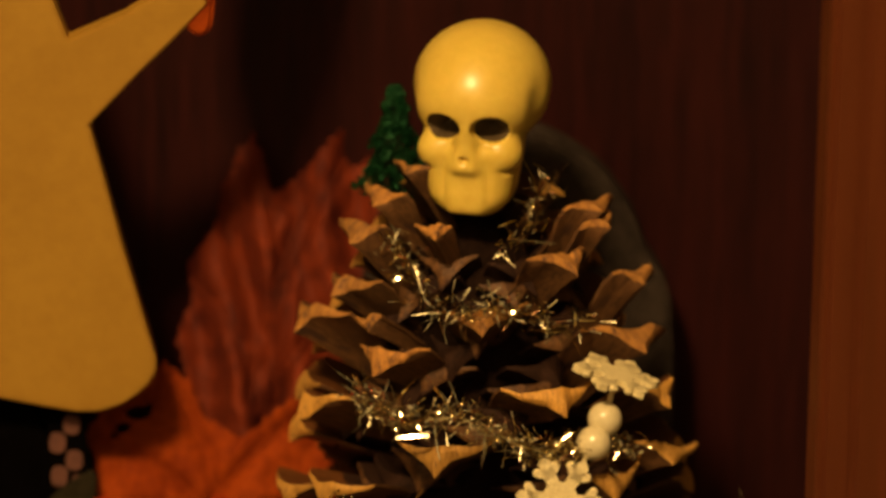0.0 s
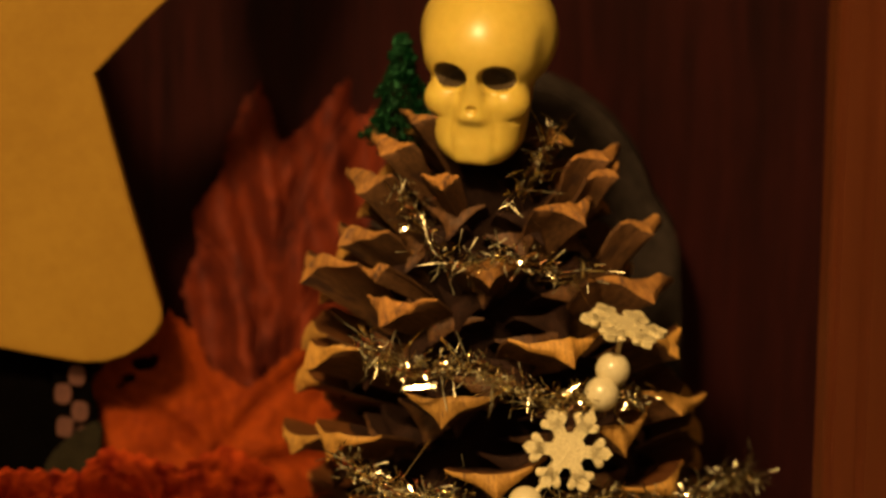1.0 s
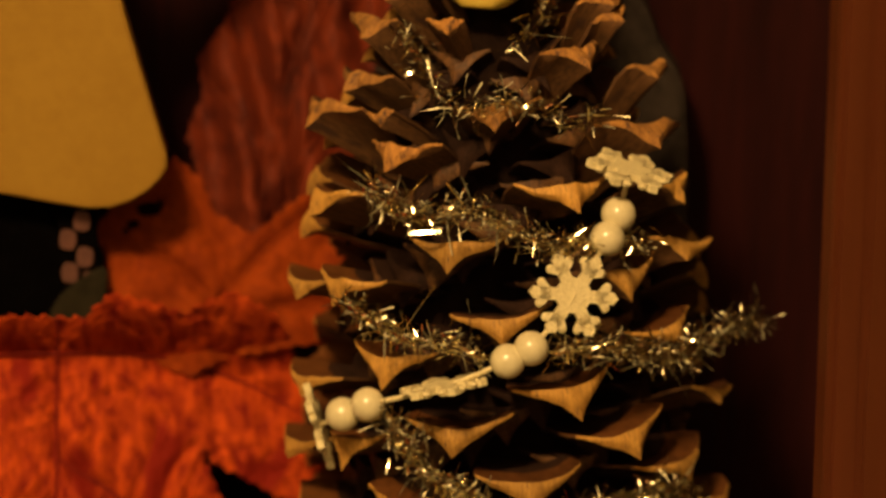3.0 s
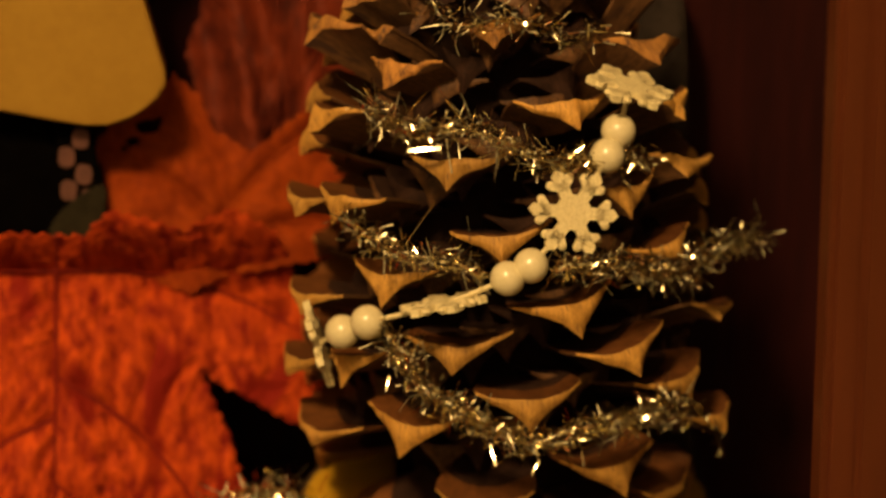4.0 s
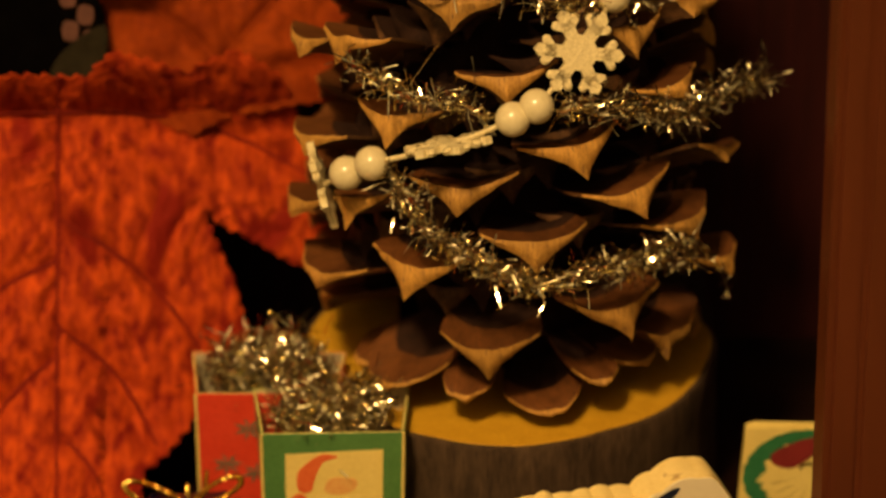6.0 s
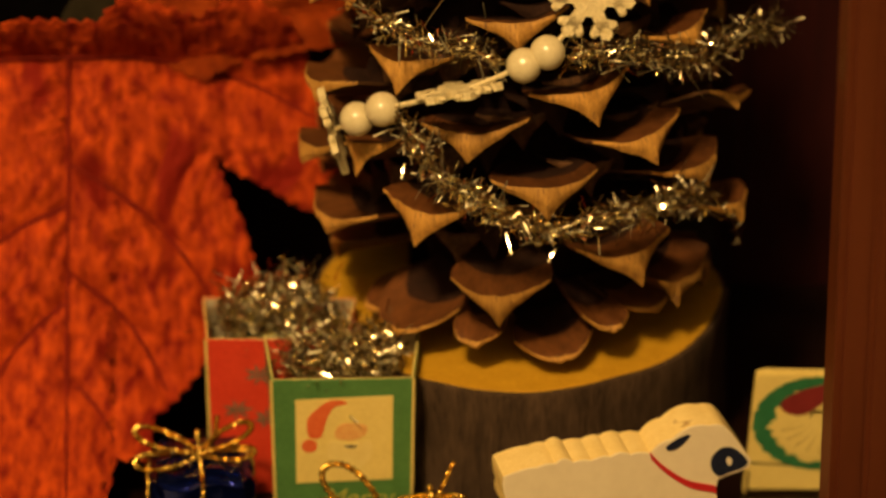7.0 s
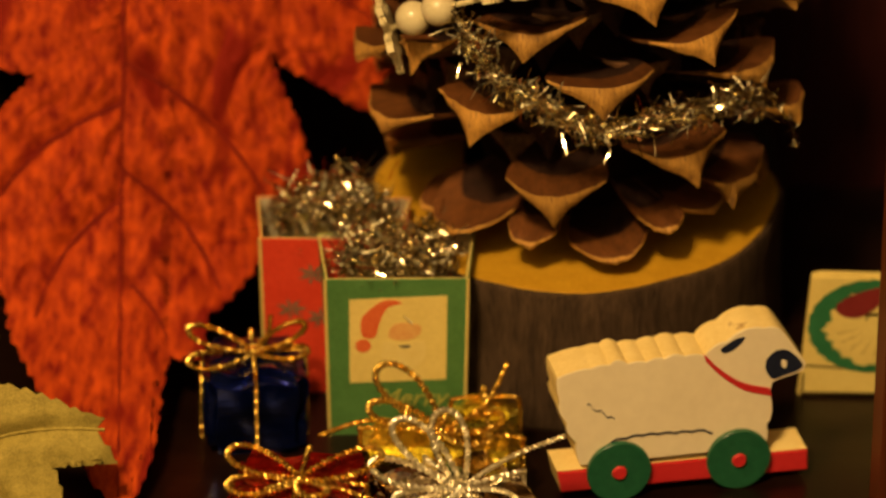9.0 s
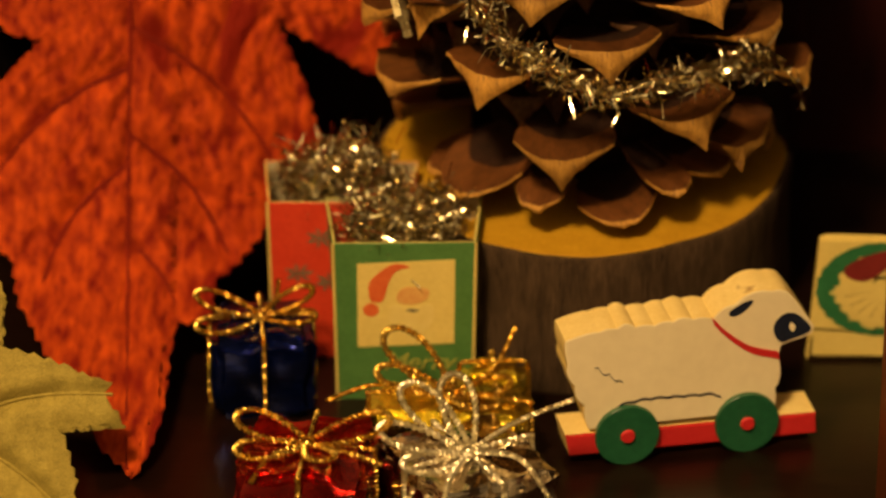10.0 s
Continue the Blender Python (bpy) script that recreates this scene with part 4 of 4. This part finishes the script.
# ---- wrapped presents ----
def crumpled(x, y, z, amount, seed):
    bm = box(-x / 2, -y / 2, 0, x / 2, y / 2, z, 2.0, cuts=6)
    for v in bm.verts:
        p = v.co * 0.16 + Vector((seed, seed * 2, 0))
        v.co += Vector((noise.noise(p), noise.noise(p + Vector((9, 0, 0))), noise.noise(p + Vector((0, 9, 0))) if v.co.z > 1 else 0)) * amount
        q = v.co * 0.42 + Vector((seed * 3, 0, seed))
        v.co += Vector((noise.noise(q), noise.noise(q + Vector((5, 0, 0))), noise.noise(q + Vector((0, 5, 0))) if v.co.z > 1 else 0)) * 0.45 * amount
        v.co.z = max(0.0, v.co.z)
    return bm


def bow(t, cord, mat, z, loops, tails, thick):
    for ang, size, lift in loops:
        a = radians(ang)
        d, s = Vector((math.cos(a), math.sin(a), 0)), Vector((-math.sin(a), math.cos(a), 0))
        pts = [Vector((0, 0, z)) + d * size * 0.5 * (1 - math.cos(q)) + s * size * 0.34 * math.sin(q) * (0.4 + 0.6 * (1 - math.cos(q)) / 2) + Vector((0, 0, lift * (1 - math.cos(q)) / 2 + 0.5))
               for q in [2 * math.pi * i / 110 for i in range(111)]]
        part("bow_loop", tube(pts, thick, 6, twist=2.1), mat, t, cord, smooth=False)
    for p in tails:
        part("bow_tail", tube(smooth_path([(0, 0, z + 0.6), *p], 34), thick * 0.85, 6, twist=2.1), mat, t, cord, smooth=False)
    bm = bmesh.new()
    bmesh.ops.create_icosphere(bm, subdivisions=2, radius=thick * 2.0, matrix=Matrix.Translation((0, 0, z + 0.7)))
    part("knot", bm, mat, t, cord)


def present(label, foil, mat, cord, place, turn, size, loops, tails, seed, thick=0.62, amount=1.0, rx=0, ry=0):
    t = thing("present", label, "present", place, (rx, ry, turn), group="small wrapped presents")
    x, y, z = size
    part("wrapping", crumpled(x, y, z, amount, seed), foil, t)
    for ax in (0, 1):
        h = (x if ax else y) / 2 + 0.5
        loop = [(-h, 0.2), (-h, z * 0.5), (-h + 0.2, z - 0.8), (-h + 1.4, z + 0.5), (0, z + 0.7), (h - 1.4, z + 0.5), (h - 0.2, z - 0.8), (h, z * 0.5), (h, 0.2)]
        pts = smooth_path([((p, 0, q) if ax else (0, p, q)) for p, q in loop], 24)
        part("ribbon", tube(pts, thick * 0.8, 6, twist=2.1), mat, t, cord, smooth=False)
    bow(t, cord, mat, z, loops, tails, thick)
    return t


present("small blue foil present tied with gold cord", M_BLUE_FOIL, M_GOLD, "glittering gold cord", (-63.8, -52.4, 0), 6, (20, 18, 18.6),
        [(165, 13, 4), (205, 14, 1), (20, 11, 4), (-15, 11, 1)], [[(3, 4, 20), (4, 8, 23)]], 2, thick=0.55, amount=1.4)
present("small red foil present tied with gold cord", M_RED_FOIL, M_GOLD, "glittering gold cord", (-52.5, -100, 0), -6, (25, 25, 17),
        [(160, 15, 3), (20, 16, 4), (205, 14, 1), (-60, 10, 2)], [[(8, -3, 18), (15, -5, 17)], [(-6, -6, 18), (-9, -13, 16)]], 5, amount=1.7)
present("small silver foil present tied with silver cord", M_SILVER_FOIL, M_SILVER, "glittering silver cord", (-22, -99, 0), 30, (27, 27, 15),
        [(150, 17, 5), (110, 16, 9), (75, 13, 10), (190, 15, 2)], [[(12, 2, 18), (22, -2, 22)], [(6, -9, 17), (9, -17, 10)], [(-9, -9, 17), (-14, -14, 12)]], 8, amount=2.0)
present("small gold foil present tied with gold cord", M_GOLD_FOIL, M_GOLD, "glittering gold cord", (-26, -77.5, 0), -6, (31, 15, 15),
        [(140, 17, 8), (165, 15, 3), (10, 12, 3), (-30, 11, 2)], [[(8, 4, 20), (12, 9, 27)], [(-14, 2, 16), (-24, -2, 14)]], 11)
present("small dark gold present in shadow beside the log", M_GOLD_FOIL, M_GOLD, "gold cord", (-17.6, -60, 0), 4, (13, 9, 13), [], [], 14)


# ---- the sheep on wheels ----
def sheep():
    t = thing("toy_sheep", "white painted wooden toy sheep on green wheels", "toy", (22.2, -72.3, 0), (0, 0, 12.8))
    line = []

    def scallop(p, q, n, high):
        p, q = Vector(p), Vector(q)
        out = Vector((-(q - p).y, (q - p).x)).normalized()
        for i in range(n):
            for k in range(6):
                s = (i + k / 6) / n
                line.append(tuple(p.lerp(q, s) + out * high * (abs(math.sin(math.pi * k / 6)) * (0.6 + 0.4 * math.sin(i * 2.3 + p.x)) + 0.25 * math.sin((i + k / 6) * 1.7))))
    scallop((-21.5, 8.0), (-22.5, 13.3), 1, 0.7)
    scallop((-22.5, 13.3), (-24.5, 17.9), 1, 0.7)
    scallop((-24.5, 17.9), (-26.0, 23.0), 1, 0.7)
    scallop((-26.0, 23.0), (-26.5, 28.1), 1, 0.6)
    scallop((-26.5, 28.1), (-19.9, 29.4), 1, 0.9)
    scallop((-19.9, 29.4), (-5.3, 30.0), 4, 0.95)
    scallop((-5.3, 30.0), (2.8, 29.8), 2, 0.7)
    scallop((2.8, 29.8), (7.0, 32.4), 1, 0.7)
    scallop((7.0, 32.4), (14.3, 34.6), 1, 1.1)
    scallop((14.3, 34.6), (18.3, 33.4), 1, 0.5)
    line += [(19.0, 32.4), (20.2, 30.6), (21.3, 28.9), (23.2, 25.8), (22.9, 24.3), (20.6, 23.4), (18.6, 23.0), (16.7, 22.3), (16.3, 20.4)]
    scallop((16.4, 19.2), (15.8, 12.8), 1, 1.3)
    scallop((15.8, 12.8), (15.1, 7.2), 1, 0.8)
    part("body", slab(line[::-1], 0, 9.2, bevel=0.16, side=1), [M_TOY_WHITE, M_TOY_CREAM], t, "white painted wooden body with cream edges")
    board = slab([(-25.3, 2.3), (24.6, 1.6), (24.3, 6.3), (-26.2, 7.0)], 0.1, 9.4, bevel=0.4, side=1)
    for f in board.faces:
        if f.normal.z < -0.5:
            f.material_index = 0
    part("base_board", board, [M_TOY_RED, M_TOY_CREAM], t, "red painted wheel board")
    for x in (-14.1, 10.0):
        for y, side in ((-0.1, -1), (10.8, 1)):
            wheel = part("wheel", lathe([(6.3, 0.0), (6.4, 0.1), (6.4, 1.1), (6.3, 1.2)], 52), M_TOY_GREEN, t, "green painted wooden wheel", place=(x, y, 6.4), turn=(90, 0, 0))
            part("hub", lathe([(1.3, 0), (1.5, 0.2), (1.2, 0.7)], 20), M_TOY_RED, wheel, "red wheel peg", place=(0, 0, 1.1 if side < 0 else -0.6))

    def painted(name, outline, mat, label):
        return part(name, slab(outline, -0.16, -0.02), mat, t, label)
    painted("eye", rounded([(5.9, 30.7), (6.7, 30.0), (8.7, 30.7), (10.7, 32.9), (9.0, 32.8), (6.8, 31.6)], 4), M_TOY_NAVY, "navy painted eye")
    painted("muzzle", rounded([(15.1, 25.3), (15.3, 27.7), (17.3, 29.4), (19.8, 28.9), (22.4, 26.0), (21.6, 24.6), (18.6, 23.7), (16.6, 23.2)], 4), M_TOY_NAVY, "navy painted muzzle")
    part("nostril", slab(rounded([(18.4, 27.3), (19.3, 26.6), (18.9, 25.3), (18.1, 26.2)], 4), -0.3, -0.18), M_TOY_WHITE, t, "white painted nostril")
    top = smooth_path([(2.8, 0, 29.5), (6.0, 0, 25.9), (10.7, 0, 22.3), (16.3, 0, 20.4)], 6)
    painted("collar", [(p.x - 0.3, p.z + 0.75) for p in top] + [(p.x + 0.2, p.z - 1.0) for p in top[::-1]], M_TOY_RED, "red painted collar")
    wave = [(-15.8 + 20.6 * i / 60, 12.5 + 1.1 * math.sin(min(i, 22) / 14) - 0.012 * i + 0.4 * abs(math.sin(i * 0.33)) - 0.9 * max(0, i - 56) / 4) for i in range(61)]
    painted("belly_line", [(x, z + 0.2) for x, z in wave] + [(x, z - 0.2) for x, z in wave[::-1]], M_TOY_NAVY, "thin wavy painted line")
    scratch = [(-20.6 + 0.7 * i, 21.6 - 0.5 * i + 0.5 * math.sin(i * 1.9)) for i in range(9)]
    painted("scratch", [(x, z + 0.1) for x, z in scratch] + [(x, z - 0.1) for x, z in scratch[::-1]], M_TOY_NAVY, "fine scratch")
    return t


sheep()


# ---- the painted tile on its dark block ----
def tile():
    t = thing("painted_tile", "cream painted wooden block with a green wreath", "ornament", (54, -34, 0.02))
    part("body", slab([(-8.2, 0), (21, 0), (21, 27.2), (7, 27.6), (-4.6, 27.8), (-6.3, 27.2)], 0, 2.4, bevel=0.4), M_CARD_CREAM, t)
    ring_out, ring_in = disc(6.3, 16.3, 13.0, 10.6, 60), disc(7.2, 15.9, 9.8, 8.7, 60)
    bm = bmesh.new()
    a = [bm.verts.new((x + 0.25 * math.sin(i * 2.4), -0.15, z + 0.2 * math.cos(i * 2.9))) for i, (x, z) in enumerate(ring_out)]
    b = [bm.verts.new((x + 0.7 * math.sin(i * 2.1), -0.15, z + 0.4 * math.sin(i * 1.3))) for i, (x, z) in enumerate(ring_in)]
    for i in range(60):
        bm.faces.new((a[i], a[(i + 1) % 60], b[(i + 1) % 60], b[i]))
    bmesh.ops.recalc_face_normals(bm, faces=bm.faces[:])
    part("wreath", bm, M_TILE_GREEN, t, "green painted wreath")
    # a pale fan of brush strokes inside the wreath, under a maroon shape
    rng = random.Random(12)
    fan = [(-1.0, 18.6)]
    for i in range(19):
        q = radians(186 + 6.5 * i)
        reach = (11.2 + (1.0 if i % 2 else -0.6) + rng.uniform(-0.4, 0.4))
        fan.append((8.0 + reach * math.cos(q), 17.6 + reach * 0.86 * math.sin(q)))
    fan += [(15, 18.6)]
    part("pale_shape", slab(fan, -0.26, -0.16), M_CARD_CREAM, t, "pale painted shape")
    for i in range(6):
        q = radians(196 + 17 * i)
        c, sn = math.cos(q), math.sin(q)
        p0, p1 = (8 + 3.0 * c, 16.8 + 2.6 * sn), (8 + 9.2 * c, 16.8 + 7.6 * sn)
        part("brush_stroke", slab([p0, (p1[0] - 0.2 * sn, p1[1] + 0.2 * c), (p1[0] + 0.2 * sn, p1[1] - 0.2 * c)], -0.3, -0.27), M_STROKE, t, "thin ochre brush stroke")
    part("maroon_shape", slab(rounded([(-1.2, 21.0), (2, 23.4), (7.5, 25.3), (11, 25.0), (8.4, 22.2), (3.6, 18.4), (0, 18.9)], 4), -0.34, -0.2), M_TILE_MAROON, t, "maroon painted shape")
    part("dark_mark", tube([(4.9, -0.3, 18.0), (5.2, -0.3, 18.9), (6.2, -0.3, 19.2), (7.6, -0.3, 19.1)], 0.22, 5), M_BLACK, t, "small dark painted arc")
    part("ruled_line", slab([(-6.9, 7.0), (4, 6.3), (4, 6.6), (-6.9, 7.3)], -0.12, -0.02), M_BLACK, t, "thin black line")
    part("ruled_line", slab([(-7.6, 0.5), (20, 0.3), (20, 0.9), (-7.6, 1.0)], -0.12, -0.02), M_BLACK, t, "thin black line")
    part("ruled_line", slab([(-7.7, 1.0), (-7.2, 1.0), (-7.0, 5.2), (-7.4, 5.2)], -0.12, -0.02), M_BLACK, t, "thin black line")


tile()
